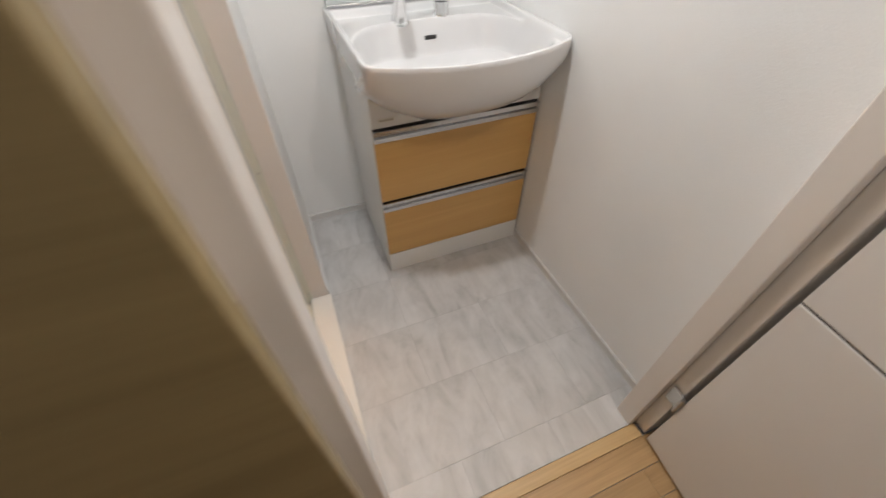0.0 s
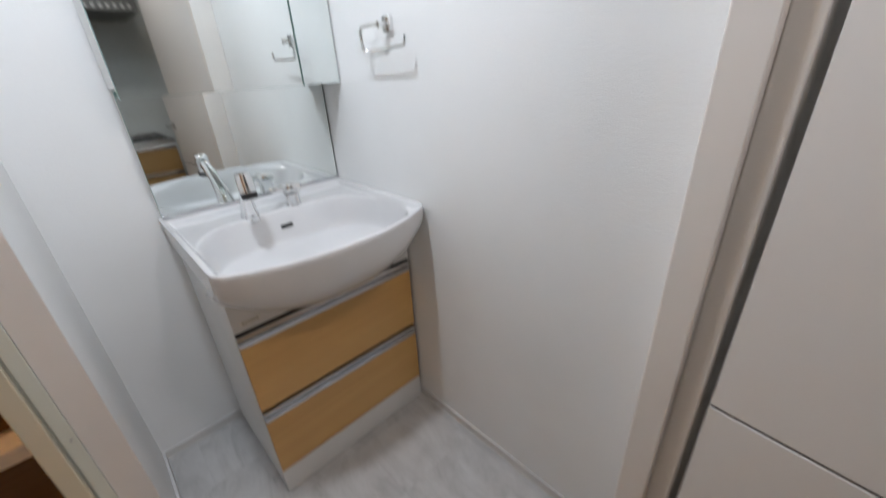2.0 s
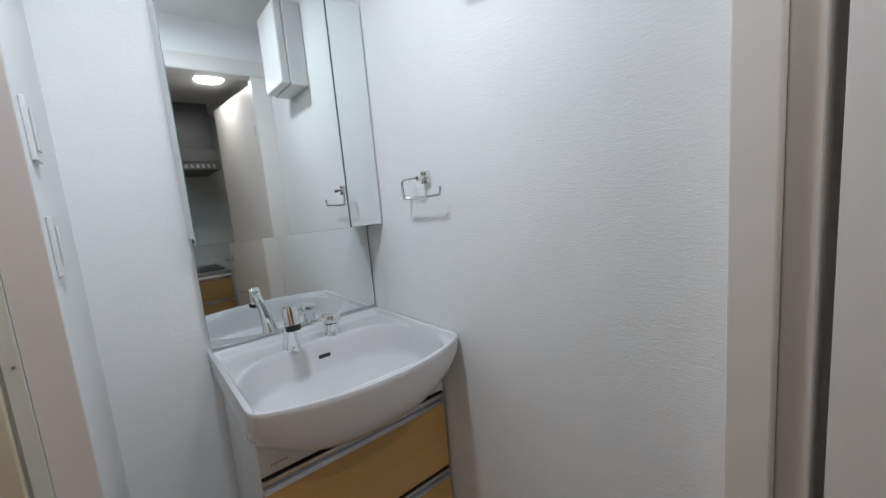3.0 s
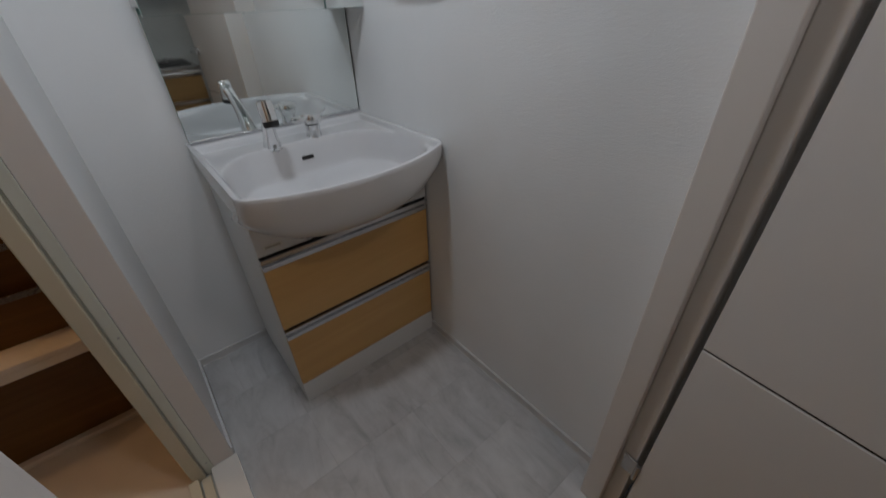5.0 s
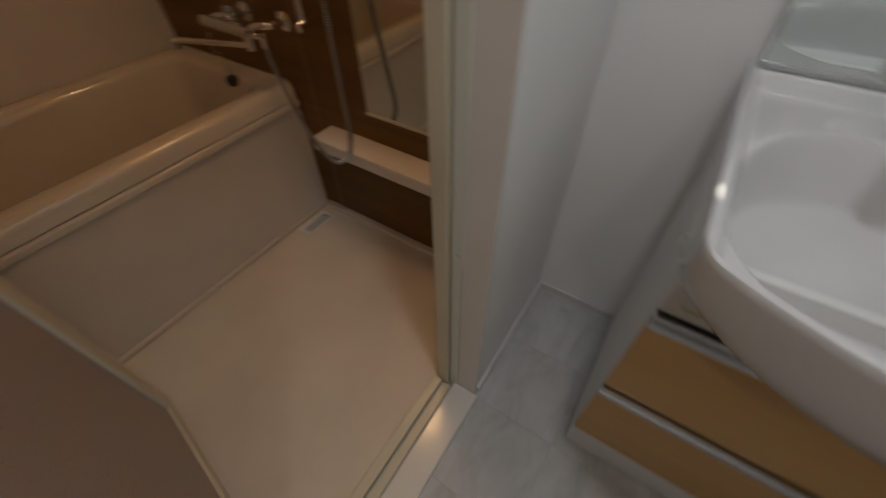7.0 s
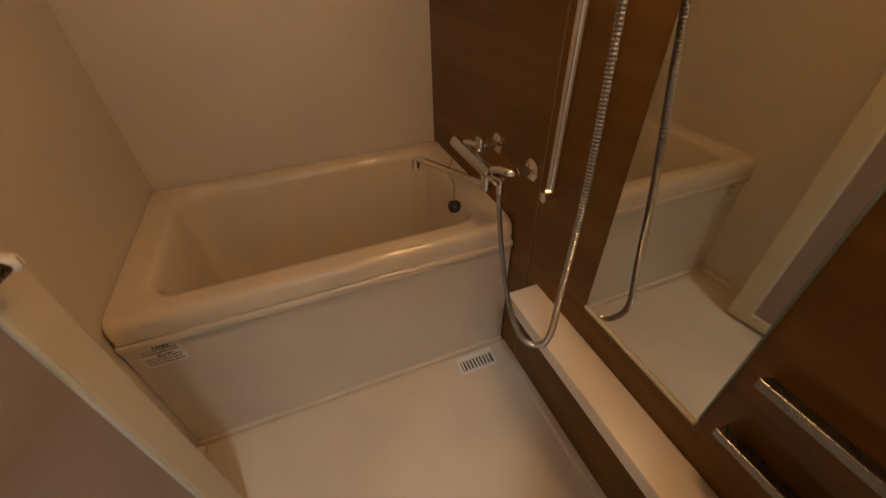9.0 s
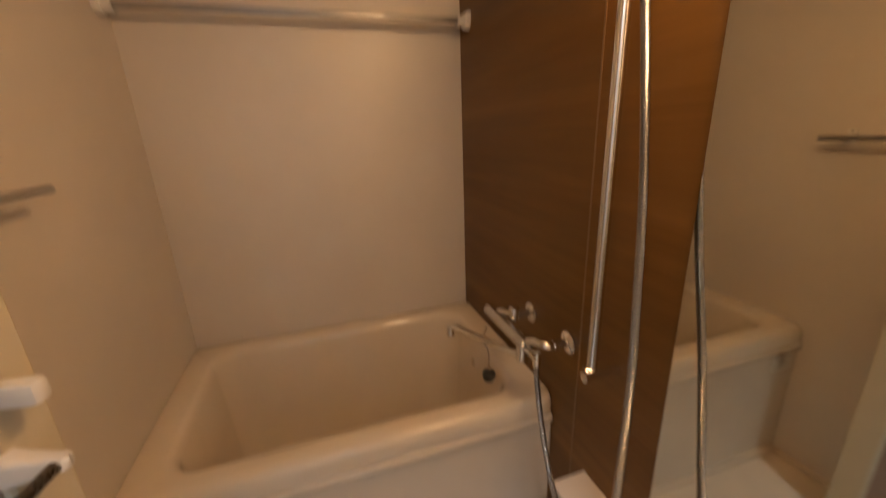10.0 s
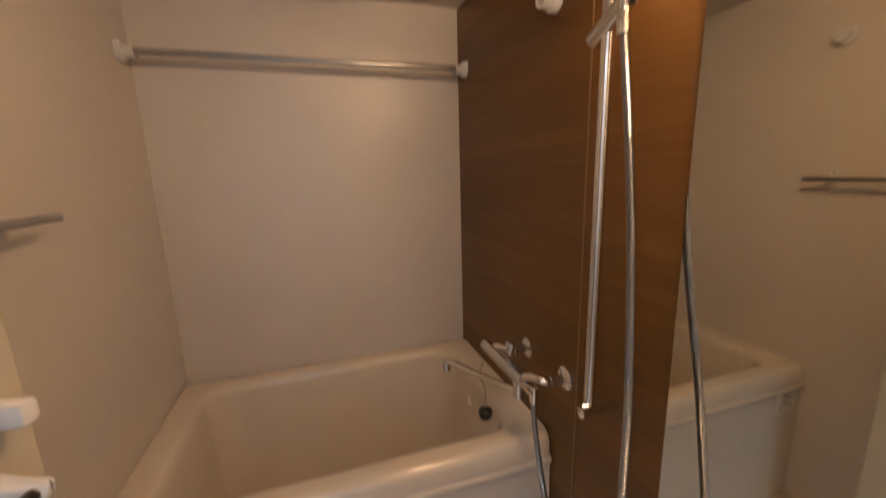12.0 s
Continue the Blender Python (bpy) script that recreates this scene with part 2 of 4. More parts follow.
def tube(pts, r, seg=12, bm=None, radii=None):
    bm = bm or bmesh.new()
    pts = [Vector(p) for p in pts]
    up = Vector((0.31, 0.17, 0.93))
    rings = []
    for i, p in enumerate(pts):
        d = (pts[min(i + 1, len(pts) - 1)] - pts[max(i - 1, 0)]).normalized()
        s = d.cross(up)
        if s.length < 1e-3:
            s = d.cross(Vector((1, 0, 0)))
        s.normalize()
        up = s.cross(d).normalized()
        rr = radii[i] if radii else r
        rings.append([p + rr * (math.cos(2 * math.pi * k / seg) * s + math.sin(2 * math.pi * k / seg) * up) for k in range(seg)])
    return loft(bm, rings, True, True, True)


def rrect(cx, cy, hx, hy, r, z, n=8):
    out = []
    for sx, sy, a0 in ((1, 1, 0), (-1, 1, 90), (-1, -1, 180), (1, -1, 270)):
        for k in range(n + 1):
            a = radians(a0 + 90 * k / n)
            out.append((cx + sx * (hx - r) + r * math.cos(a), cy + sy * (hy - r) + r * math.sin(a), z))
    return out


# ---- large structure ----
XL, XS = -0.885, -0.985        # washroom's left wall, bath side of it
Y0, Y1 = -1.328, -1.42          # the hall doorway's wall
BX0, BX1, BY0, BY1 = -2.63, -1.03, -1.20, -0.10   # the bath
JR, JL = -0.10, -0.847
YB = -0.03                     # washroom's back wall
DH = 2.10          # right and left jamb of the hall doorway
BD0, BD1, BDH = -1.255, -0.53, 1.90  # bath doorway

setting("wall_right", box((0, Y0, -0.02), (0.1, YB, WASH_H)), M_WALL, "white textured wallpaper wall of the washroom")
setting("wall_back", box((XS, YB, -0.02), (0.1, 0.1, WASH_H)), M_WALL, "white wallpaper wall behind the wash basin")
setting("wall_left", box((XS, BD1 + 0.012, -0.02), (XL, YB, WASH_H)), M_WALL, "white wallpaper wall between washroom and bath")
setting("wall_left_head", box((XS, Y0, BDH + 0.012), (XL, BD1 + 0.012, WASH_H)), M_WALL, "white wallpaper wall above the bath door")
setting("wall_left_end", box((XS, Y0, -0.02), (XL, BD0 - 0.012, BDH + 0.012)), M_WALL, "narrow white wallpaper wall beside bath door")
setting("wall_hall_head", box((-0.95, Y1, DH), (0.0, Y0, WASH_H)), M_WALL, "white wallpaper wall above the hall doorway")
setting("wall_hall_right", box((0.0, Y1, -0.02), (1.1, Y0, WASH_H)), M_WALL, "white wallpaper hall wall")
setting("wall_hall_left", box((-2.3, Y1, -0.02), (-0.951, Y0 - 0.002, WASH_H)), M_WALL, "white wallpaper hall wall beside the doorway")
setting("ceiling_washroom", box((XS, Y0, WASH_H), (0.1, 0.1, WASH_H + 0.08)), M_CEIL, "white papered washroom ceiling", "ceiling")
setting("ceiling_hall", box((-2.3, -3.05, HALL_H), (1.1, Y1 - 0.001, HALL_H + 0.08)), M_CEIL, "white papered hall ceiling", "ceiling")
setting("wall_hall_east", box((1.1, -3.05, -0.02), (1.2, Y0, WASH_H)), M_WALL, "white wallpaper wall closing the hall")
setting("wall_hall_west", box((-2.4, -3.05, -0.02), (-2.3, Y0, WASH_H)), M_WALL, "white wallpaper wall closing the hall")
setting("wall_kitchen", box((-2.4, -3.15, -0.02), (1.2, -3.05, WASH_H)), M_KWALL, "pale smooth kitchen wall panel behind the counter")
floor_wash = setting("floor_washroom", box((XS, -1.385, -0.05), (0.0, 0.0, -0.004)), M_JOINT, "grey marbled vinyl tile washroom floor", "floor")
floor_hall = setting("floor_hall", box((-2.4, -3.05, -0.05), (1.1, -1.425, -0.008)), M_JOINT, "oak plank hall floor", "floor")
setting("threshold", box((JL, -1.427, -0.05), (JR + 0.02, -1.386, 0.001), 0.002), M_OAKSTRIP, "light oak threshold strip under the doorway", "threshold")

# the bath unit
setting("bath_floor", box((BX0, BY0, -0.06), (BX1 + 0.02, BY1, 0.0)), M_BFLOOR, "cream moulded bath floor", "floor")
bath_wall_walnut = setting("wall_walnut", box((BX0 - 0.08, BY1 + 0.006, -0.04), (XS - 0.001, -0.002, 2.1)), M_JOINT, "glossy walnut-look panelled bath wall")
setting("wall_bath_back", box((BX0 - 0.08, BY0 - 0.08, -0.04), (BX0, BY1 + 0.006, 2.1)), M_BWALL, "cream smooth bath wall behind the tub")
setting("wall_bath_left", box((BX0, BY0 - 0.08, -0.04), (XS - 0.001, BY0, 2.1)), M_BWALL, "cream smooth bath wall with towel bar")
setting("ceiling_bath", box((BX0, BY0, BATH_H), (XS - 0.001, BY1 + 0.006, BATH_H + 0.05)), M_BCEIL, "cream bath ceiling with an inspection hatch", "ceiling")
setting("wall_bath_front", boxes(((XS - 0.012, BD1 + 0.012, -0.04), (XS - 0.001, BY1 + 0.006, BATH_H)), ((XS - 0.012, BY0, BDH + 0.012), (XS - 0.001, BD1 + 0.012, BATH_H))), M_BWALL, "cream bath wall round the bath door")
for x0, x1 in ((BX0, -1.823), (-1.821, XS - 0.013)):
    part("wall_panel", box((x0, BY1, 0.0), (x1, BY1 + 0.005, BATH_H - 0.001), 0.0008, 1), M_WALNUT, bath_wall_walnut)
part("joint_strip", box((-1.8245, BY1 - 0.0015, 0.0), (-1.8195, BY1 - 0.0002, BATH_H - 0.001)), M_SEAM, bath_wall_walnut, "tan joint strip")
setting("trim_bath_ceiling", boxes(((BX0, BY1 - 0.004, BATH_H - 0.004), (XS - 0.014, BY1 - 0.0003, BATH_H - 0.0003))), M_CAULK, "thin pale caulk line under the bath ceiling", "trim")

# ---- doorway and trim ----
def baseboard(name, a, b):
    """Two-step baseboard between two corners."""
    bm = bmesh.new()
    add_box(bm, a, (b[0], b[1], 0.034), 0.0015, 1)
    ob = setting(name, bm, M_BASE, "low pale baseboard along the wall", "baseboard")
    x0, x1 = sorted((a[0], b[0]))
    y0, y1 = sorted((a[1], b[1]))
    part("caulk_line", box((x0 - 0.0022, y0 - 0.0022, 0.0), (x1, y1, 0.0035)), M_CAULK, ob, "white caulk line")
    part("top_edge", box((x0 - 0.0004, y0 - 0.0004, 0.0342), (x1, y1, 0.0362)), M_CAULK, ob)
    return ob


baseboard("baseboard_right", (-0.008, Y0 + 0.001, 0.0), (-0.0005, YB - 0.001, 0.034))
baseboard("baseboard_back", (XL + 0.001, YB - 0.008, 0.0), (-0.009, YB - 0.0005, 0.034))
baseboard("baseboard_left", (XL + 0.0005, BD1 + 0.014, 0.0), (XL + 0.008, YB - 0.009, 0.034))

hall_frame = tagged(thing("door_frame", "pale door frame of the hall doorway", "door frame", "", "structure"))
part("jamb", boxes(((JR, -1.385, 0.0), (-0.001, Y0 - 0.001, DH)), ((JR + 0.028, Y1 - 0.004, 0.0), (-0.001, -1.385, DH)), bevel=0.003), M_TRIM, hall_frame)
part("jamb", boxes(((-0.95, -1.385, 0.0), (JL, Y0 - 0.001, DH)), ((-0.95, Y1 - 0.004, 0.0), (JL - 0.028, -1.385, DH)), bevel=0.003), M_TRIM, hall_frame)
part("head", boxes(((-0.95, -1.385, DH + 0.002), (-0.001, Y0 + 0.004, DH + 0.085)), ((-0.95, Y1 - 0.01, DH + 0.002), (-0.001, -1.387, DH + 0.085)), bevel=0.003), M_TRIM, hall_frame)
part("strike_plate", boxes(((JL - 0.0275, -1.418, 0.93), (JL - 0.0255, -1.3935, 1.06)), ((JL - 0.028, -1.4255, 0.945), (JL - 0.0245, -1.4178, 1.045)), bevel=0.0006), M_STEEL, hall_frame, "brushed steel strike plate")

# hall door, hinged on the right jamb, standing open into the hall
door = tagged(thing("door_1", "white flush hall door with a dark groove, standing open", "door", "", "structure"))
LW, LT = 0.725, 0.034
part("leaf", boxes(((0, 0.0, 0.012), (-LW, -LT, 0.706)), ((0, 0.0, 0.712), (-LW, -LT, DH - 0.014)), bevel=0.0015), M_DOOR, door)
part("groove", box((-0.001, -0.004, 0.704), (-LW + 0.001, -LT + 0.003, 0.714)), M_GROOVE, door, "dark horizontal groove")
for z in (0.25, 1.82):
    hg = part("hinge", boxes(((0.003, -0.002, z - 0.03), (0.045, 0.0015, z + 0.03)), ((-0.03, -LT - 0.0005, z - 0.028), (-0.001, -LT + 0.001, z + 0.028)), bevel=0.0006), M_STEEL, door, "small steel hinge")
    part("knuckle", turned([(0.006, -0.03), (0.006, 0.03)], (0.006, 0.004, z), (0, 0, 1), 12), M_STEEL, hg)
for s, y in ((1, 0.0), (-1, -LT)):
    hd = part("lever_handle", turned([(0.026, 0), (0.026, 0.008), (0.011, 0.012), (0.010, 0.05), (0.010, 0.052)], (-LW + 0.06, y, 0.98), (0, s, 0), 20), M_CHROME, door, "chrome lever handle", True)
    part("lever", tube([(-LW + 0.055, y + s * 0.047, 0.98), (-LW + 0.10, y + s * 0.05, 0.98), (-LW + 0.175, y + s * 0.047, 0.978)], 0.009), M_CHROME, hd, "", True)
door.matrix_basis = pose(JR + 0.018, -1.4395, 0, 0, 0, 84.0)

# bath doorway: white reveal, greenish-white frame, gasket, cream inner frame
bath_frame = tagged(thing("door_frame", "white and cream frame of the bath door with sill", "door frame", "", "structure"))
XI = -1.006
for y, s in ((BD1, 1), (BD0, -1)):
    part("reveal", box((-0.942, y, 0.0), (XL + 0.004, y + s * 0.0115, BDH), 0.0015), M_TRIM, bath_frame)
    part("frame_strip", box((-0.966, y - s * 0.004, 0.0), (-0.9425, y + s * 0.0115, BDH), 0.001), M_ALFRAME, bath_frame, "greenish white aluminium strip")
    part("gasket", box((-0.971, y, 0.0), (-0.9665, y + s * 0.0115, BDH)), M_GASKET, bath_frame, "grey rubber gasket")
    part("inner_frame", box((XI, y - s * (0.012 if s > 0 else 0.075), 0.0), (-0.9715, y + s * 0.0115, BDH), 0.003), M_CREAM, bath_frame, "cream inner door frame")
part("head", boxes(((-0.942, BD0, BDH), (XL + 0.004, BD1, BDH + 0.0115)), ((XI, BD0, BDH - 0.02), (-0.9425, BD1, BDH + 0.0115)), bevel=0.0015), M_CREAM, bath_frame)
part("sill", box((-0.952, BD0 + 0.001, -0.02), (XL + 0.013, BD1 - 0.001, 0.022), 0.003), M_SILL, bath_frame, "white door sill")
part("sill_track", boxes(((-0.985, BD0 + 0.001, -0.02), (-0.958, BD1 - 0.015, 0.012)), ((XI - 0.012, BD0 + 0.06, -0.02), (-0.989, BD1 - 0.014, 0.026)), bevel=0.002), M_CREAM, bath_frame, "cream aluminium track")
part("sill_groove", box((-0.9885, BD0 + 0.016, -0.02), (-0.9525, BD1 - 0.016, 0.006)), M_GASKET, bath_frame)
for z in (0.06, 0.62, 1.1, 1.6):
    part("screw_cap", turned([(0.003, 0), (0.003, 0.0008)], (-0.952, BD1 - 0.004, z), (0, -1, 0), 10), M_STEEL, bath_frame)

# bath door leaf, swung into the bath along the cream wall
bdoor = tagged(thing("door_2", "cream framed bath door with frosted panel, swung open inwards", "door", "", "structure"))
BW, BT, BH0, BH1 = 0.665, 0.03, 0.02, 1.885
part("stile", box((0, 0, BH0), (-0.06, -BT, BH1), 0.003), M_CREAM, bdoor)
part("stile", box((-BW, 0, BH0), (-BW + 0.07, -BT, BH1), 0.003), M_CREAM, bdoor)
part("rail", box((-0.0605, 0, BH0), (-BW + 0.0705, -BT, BH0 + 0.05), 0.003), M_CREAM, bdoor)
part("rail", box((-0.0605, 0, BH1 - 0.06), (-BW + 0.0705, -BT, BH1), 0.003), M_CREAM, bdoor)
part("panel", box((-0.058, -0.008, BH0 + 0.048), (-BW + 0.068, -BT + 0.008, BH1 - 0.058)), M_DPANEL, bdoor, "frosted pinkish grey panel")
part("panel_bead", boxes(((-BW + 0.0705, -0.001, BH0 + 0.05), (-BW + 0.079, -0.008, BH1 - 0.06)), bevel=0.001), M_ALFRAME, bdoor, "greenish white glazing bead")
part("panel_bead", boxes(((-0.0605, -0.001, BH0 + 0.05), (-0.069, -0.008, BH1 - 0.06)), bevel=0.001), M_ALFRAME, bdoor, "greenish white glazing bead")
hz = 0.972
hb = part("towel_handle", tube([(-BW + 0.073, 0.052, hz), (-0.12, 0.052, hz)], 0.0078, 14), M_CLEAR, bdoor, "dark steel horizontal handle bar", True)
for x in (-BW + 0.07, -0.11):
    bm = bmesh.new()
    loft(bm, [rrect(x, hz, w, h, 0.006, y, 4) for w, h, y in ((0.016, 0.020, -0.001), (0.013, 0.015, 0.02), (0.010, 0.011, 0.048), (0.009, 0.010, 0.060), (0.005, 0.006, 0.064))], True, True, True)
    for v in bm.verts:
        v.co = (v.co.x, v.co.z, v.co.y)
    part("bracket", bm, M_PLASTIC, hb, "cream plastic bracket", True)
part("latch_box", box((-BW + 0.040, 0.0, 1.044), (-BW + 0.066, 0.05, 1.075), 0.008), M_PLASTIC, bdoor, "white latch knob", True)
for z, w, h in ((1.57, 0.012, 0.15), (1.215, 0.022, 0.13)):
    sx = -BW + 0.028
    st = part("warning_sticker", box((sx, -0.0002, z - h / 2), (sx + w, 0.0006, z + h / 2)), M_STICKER, bdoor, "white warning sticker with small dark print")
    part("sticker_heading", box((sx + 0.001, 0.0, z + h / 2 - 0.023), (sx + w - 0.001, 0.0011, z + h / 2 - 0.002)), M_INK, st)
    part("heading_mark", turned([(0.0032, 0), (0.0032, 0.0016)], (sx + w / 2, 0.0, z + h / 2 - 0.012), (0, 1, 0), 10), M_STICKER, st)
    bm = bmesh.new()
    rows = 3 if w < 0.02 else 5
    for i in range(rows):
        xx = sx + w * (0.10 + 0.84 * i / rows)
        zz = z + h / 2 - 0.028
        while zz > z - h / 2 + 0.006:
            ln = random.uniform(0.0014, 0.0034)
            add_box(bm, (xx, 0.0, zz - ln), (xx + w * 0.42 / rows, 0.0010, zz))
            zz -= ln + random.choice((0.0012, 0.0012, 0.003))
    part("sticker_print", bm, M_INK, st)
bdoor.matrix_basis = pose(-1.012, -1.148, 0, 0, 0, -9.0)

# ---- wash stand ----
VX0, VX1, VF = -0.605, -0.008, -0.492
VC, VH = (VX0 + VX1) / 2 - 0.003, (VX1 - VX0) / 2 - 0.003
vanity = thing("wash_stand", "white wash stand cabinet with two maple drawers", "wash stand")
for x0 in (VX0, VX1 - 0.016):
    part("side_panel", box((x0, VF + 0.018, 0.0), (x0 + 0.016, YB - 0.001, 0.80), 0.0012), M_CABWHITE, vanity)
part("back_panel", box((VX0 + 0.0165, YB - 0.012, 0.02), (VX1 - 0.0165, YB - 0.001, 0.70)), M_CABWHITE, vanity)
part("bottom_panel", box((VX0 + 0.0165, VF + 0.02, 0.07), (VX1 - 0.0165, YB - 0.0125, 0.09)), M_CABWHITE, vanity)
part("kick_board", box((VX0, VF + 0.002, 0.0), (VX1, VF + 0.017, 0.098), 0.0012), M_CABWHITE, vanity)
part("front_panel", box((VX0, VF + 0.001, 0.662), (VX1, VF + 0.017, 0.79), 0.0012), M_CABWHITE, vanity)
for z0, z1 in ((0.103, 0.329), (0.377, 0.613)):
    dr = part("drawer_front", box((VX0 + 0.001, VF, z0), (VX1 - 0.001, VF + 0.017, z1), 0.001), M_MAPLE, vanity, "maple drawer front")
    bm = bmesh.new()
    prof = [(VF + 0.016, z1 + 0.0006), (VF - 0.004, z1 + 0.0006), (VF - 0.006, z1 + 0.016), (VF + 0.003, z1 + 0.020), (VF + 0.004, z1 + 0.030), (VF - 0.008, z1 + 0.034), (VF - 0.008, z1 + 0.041), (VF + 0.016, z1 + 0.041)]
    loft(bm, [[(x, y, z) for y, z in prof] for x in (VX0 + 0.001, VX1 - 0.001)], True, True, True)
    part("pull_rail", bm, M_ALU, dr, "satin aluminium pull rail")
    # dark filler strip: shade of the slit over the rail, as colour
    part("gap", box((VX0 + 0.002, VF + 0.006, z1 + 0.0415), (VX1 - 0.002, VF + 0.0165, z1 + 0.0475)), M_GROOVE, dr)
lab = part("maker_plate", box((VX0 + 0.02, VF - 0.0005, 0.680), (VX0 + 0.075, VF + 0.002, 0.692), 0.0004, 1), M_STICKER, vanity, "small plain silver plate")
bm = bmesh.new()
for i in range(6):
    add_box(bm, (VX0 + 0.026 + i * 0.0075, VF - 0.001, 0.683), (VX0 + 0.031 + i * 0.0075, VF, 0.6895))
part("plate_print", bm, M_SLOT, lab)


def basin():
    bm = bmesh.new()
    nx, ny = 140, 110
    rim = 0.888
    mid_x, half_w = VC - 0.005, 0.3125

    def front(x):
        s = abs(x - mid_x) / half_w
        k = max(0.0, (s - 0.93) / 0.07)
        return -0.598 - 0.085 * (1 - s ** 2.2) + 0.026 * (1 - math.sqrt(max(0.0, 1 - k * k)))

    def step(t):
        t = max(0.0, min(1.0, t))
        return t * t * (3 - 2 * t)

    def height(x, y, yf):
        s = abs(x - mid_x) / half_w
        # a narrow raised lip runs round a shelf that falls gently to the bowl
        lip = min((1 - s) * half_w, y - yf)
        back = step((y + 0.115) / 0.035)
        shelf = rim - 0.020 * step((lip - 0.010) / 0.016) * (1 - back)
        inner_f, inner_b = yf + 0.020, -0.205
        mid, half = (inner_f + inner_b) / 2, (inner_b - inner_f) / 2
        v = (y - mid) / half
        wide = 0.945 - 0.10 * step((v + 0.1) / 1.1)
        q = (s / wide) ** 5.0 + abs(v) ** (3.0 if v > 0 else 5.0)
        if q >= 1:
            return shelf
        d = 1 - q
        return shelf - 0.118 * (0.78 * step(d / 0.5) + 0.22 * d) * (0.86 + 0.14 * (1 - s * s)) * (0.90 + 0.10 * min(1.0, 1 + v))

    X = [mid_x + half_w * (2 * i / nx - 1) for i in range(nx + 1)]
    apron = [(0.0, 0.0), (-0.0, -0.010), (0.003, -0.05), (0.010, -0.085), (0.030, -0.125), (0.065, -0.160), (0.115, -0.190), (0.19, -0.21)]
    rows = []
    for x in X:
        yf = front(x)
        s = abs((x - mid_x) / half_w)
        col = []
        for j in range(ny + 1):
            k = j / ny
            y = YB - 0.001 + (yf + 0.006 - YB + 0.001) * k
            col.append((x, y, height(x, y, yf)))
        col.append((x, yf + 0.0022, rim - 0.0015))
        lift = 1 - 0.50 * s ** 3
        for a, b in apron:
            col.append((x, yf + a * (1 - 0.3 * s ** 3), rim - 0.006 + b * lift))
        rows.append([bm.verts.new(p) for p in col])
    for r0, r1 in zip(rows, rows[1:]):
        for a, b, c, d in zip(r0, r0[1:], r1[1:], r1):
            bm.faces.new((a, b, c, d))
    for r in (rows[0], rows[-1]):
        x = r[0].co.x
        low = [bm.verts.new((x + (0.006 if x < mid_x else -0.006), v.co.y * 0.99, min(v.co.z - 0.004, 0.80 if i <= ny else 9))) for i, v in enumerate(r)]
        for i in range(len(r) - 1):
            if i <= ny:
                bm.faces.new((r[i], r[i + 1], low[i + 1], low[i]))
        last = [low[ny + 1]] + r[ny + 1:]
        for i in range(1, len(last) - 1):
            bm.faces.new((last[0], last[i], last[i + 1]))
    return bm


wash_basin = thing("wash_basin", "white glossy ceramic wash basin with bowed front", "wash basin")
part("bowl", basin(), M_CERAMIC, wash_basin, "", True)
part("overflow_slot", box((-0.021, -0.0065, -0.003), (0.021, 0.0065, 0.003), 0.0028), M_BLACK, wash_basin, "black overflow slot").matrix_basis = pose(-0.308, -0.2265, 0.8150, 70, 0, 0)
dr = part("drain", turned([(0.024, 0), (0.024, 0.003), (0.017, 0.004), (0.016, 0.0)], (VC, -0.40, 0.740), (0, 0, 1), 24), M_CHROME, wash_basin, "chrome drain", True)

faucet = thing("faucet", "chrome pull-out shower faucet on the wash basin", "faucet")
fx, fy = -0.402, -0.185
neck = spline([(fx, fy, 0.858), (fx - 0.003, fy - 0.012, 0.90), (fx - 0.008, fy - 0.045, 0.955), (fx - 0.013, fy - 0.085, 0.992), (fx - 0.016, fy - 0.106, 1.003)], 6)
part("neck", tube(neck, 0.016, 20, None, [0.031 - 0.013 * min(1.0, i / 11.0) for i in range(len(neck))]), M_CHROME, faucet, "", True)
part("base_ring", turned([(0.034, -0.004), (0.034, 0.003), (0.031, 0.006)], (fx, fy, 0.858), (0, 0, 1), 28), M_CHROME, faucet, "", True)
hx0, hy0, hz0 = fx - 0.017, fy - 0.113, 0.955
part("collar", turned([(0.019, -0.001), (0.0228, 0.002), (0.0228, 0.017)], (hx0, hy0, hz0), (0.0, 0.22, 1), 28), M_BLACK, faucet, "black collar")
part("spray_head", turned([(0.0226, 0.0172), (0.0228, 0.062), (0.0212, 0.073), (0.016, 0.0765), (0, 0.077)], (hx0, hy0, hz0), (0.0, 0.22, 1), 28), M_CHROME, faucet, "", True)
part("spray_face", turned([(0.016, -0.0005), (0.016, -0.002), (0, -0.002)], (hx0, hy0, hz0), (0.0, 0.22, 1), 20), M_STEEL, faucet)
lever = thing("mixer_lever", "chrome mixer tap with a flat lever", "mixer tap")
lx, ly = -0.252, -0.18
part("body", turned([(0.029, -0.003), (0.029, 0.003), (0.0275, 0.008), (0.0255, 0.026), (0.0265, 0.05)], (lx, ly, 0.859), (0, 0, 1), 28), M_CHROME, lever, "", True)
part("cap", turned([(0.0265, 0.0), (0.032, 0.003), (0.0345, 0.012), (0.0345, 0.026), (0.031, 0.033), (0.0, 0.036)], (lx, ly, 0.908), (0.06, 0.1, 1), 28), M_CHROME, lever, "", True)
part("lever", box((lx - 0.070, ly - 0.020, 0.924), (lx - 0.014, ly + 0.014, 0.940), 0.007), M_CHROME, lever, "", True)
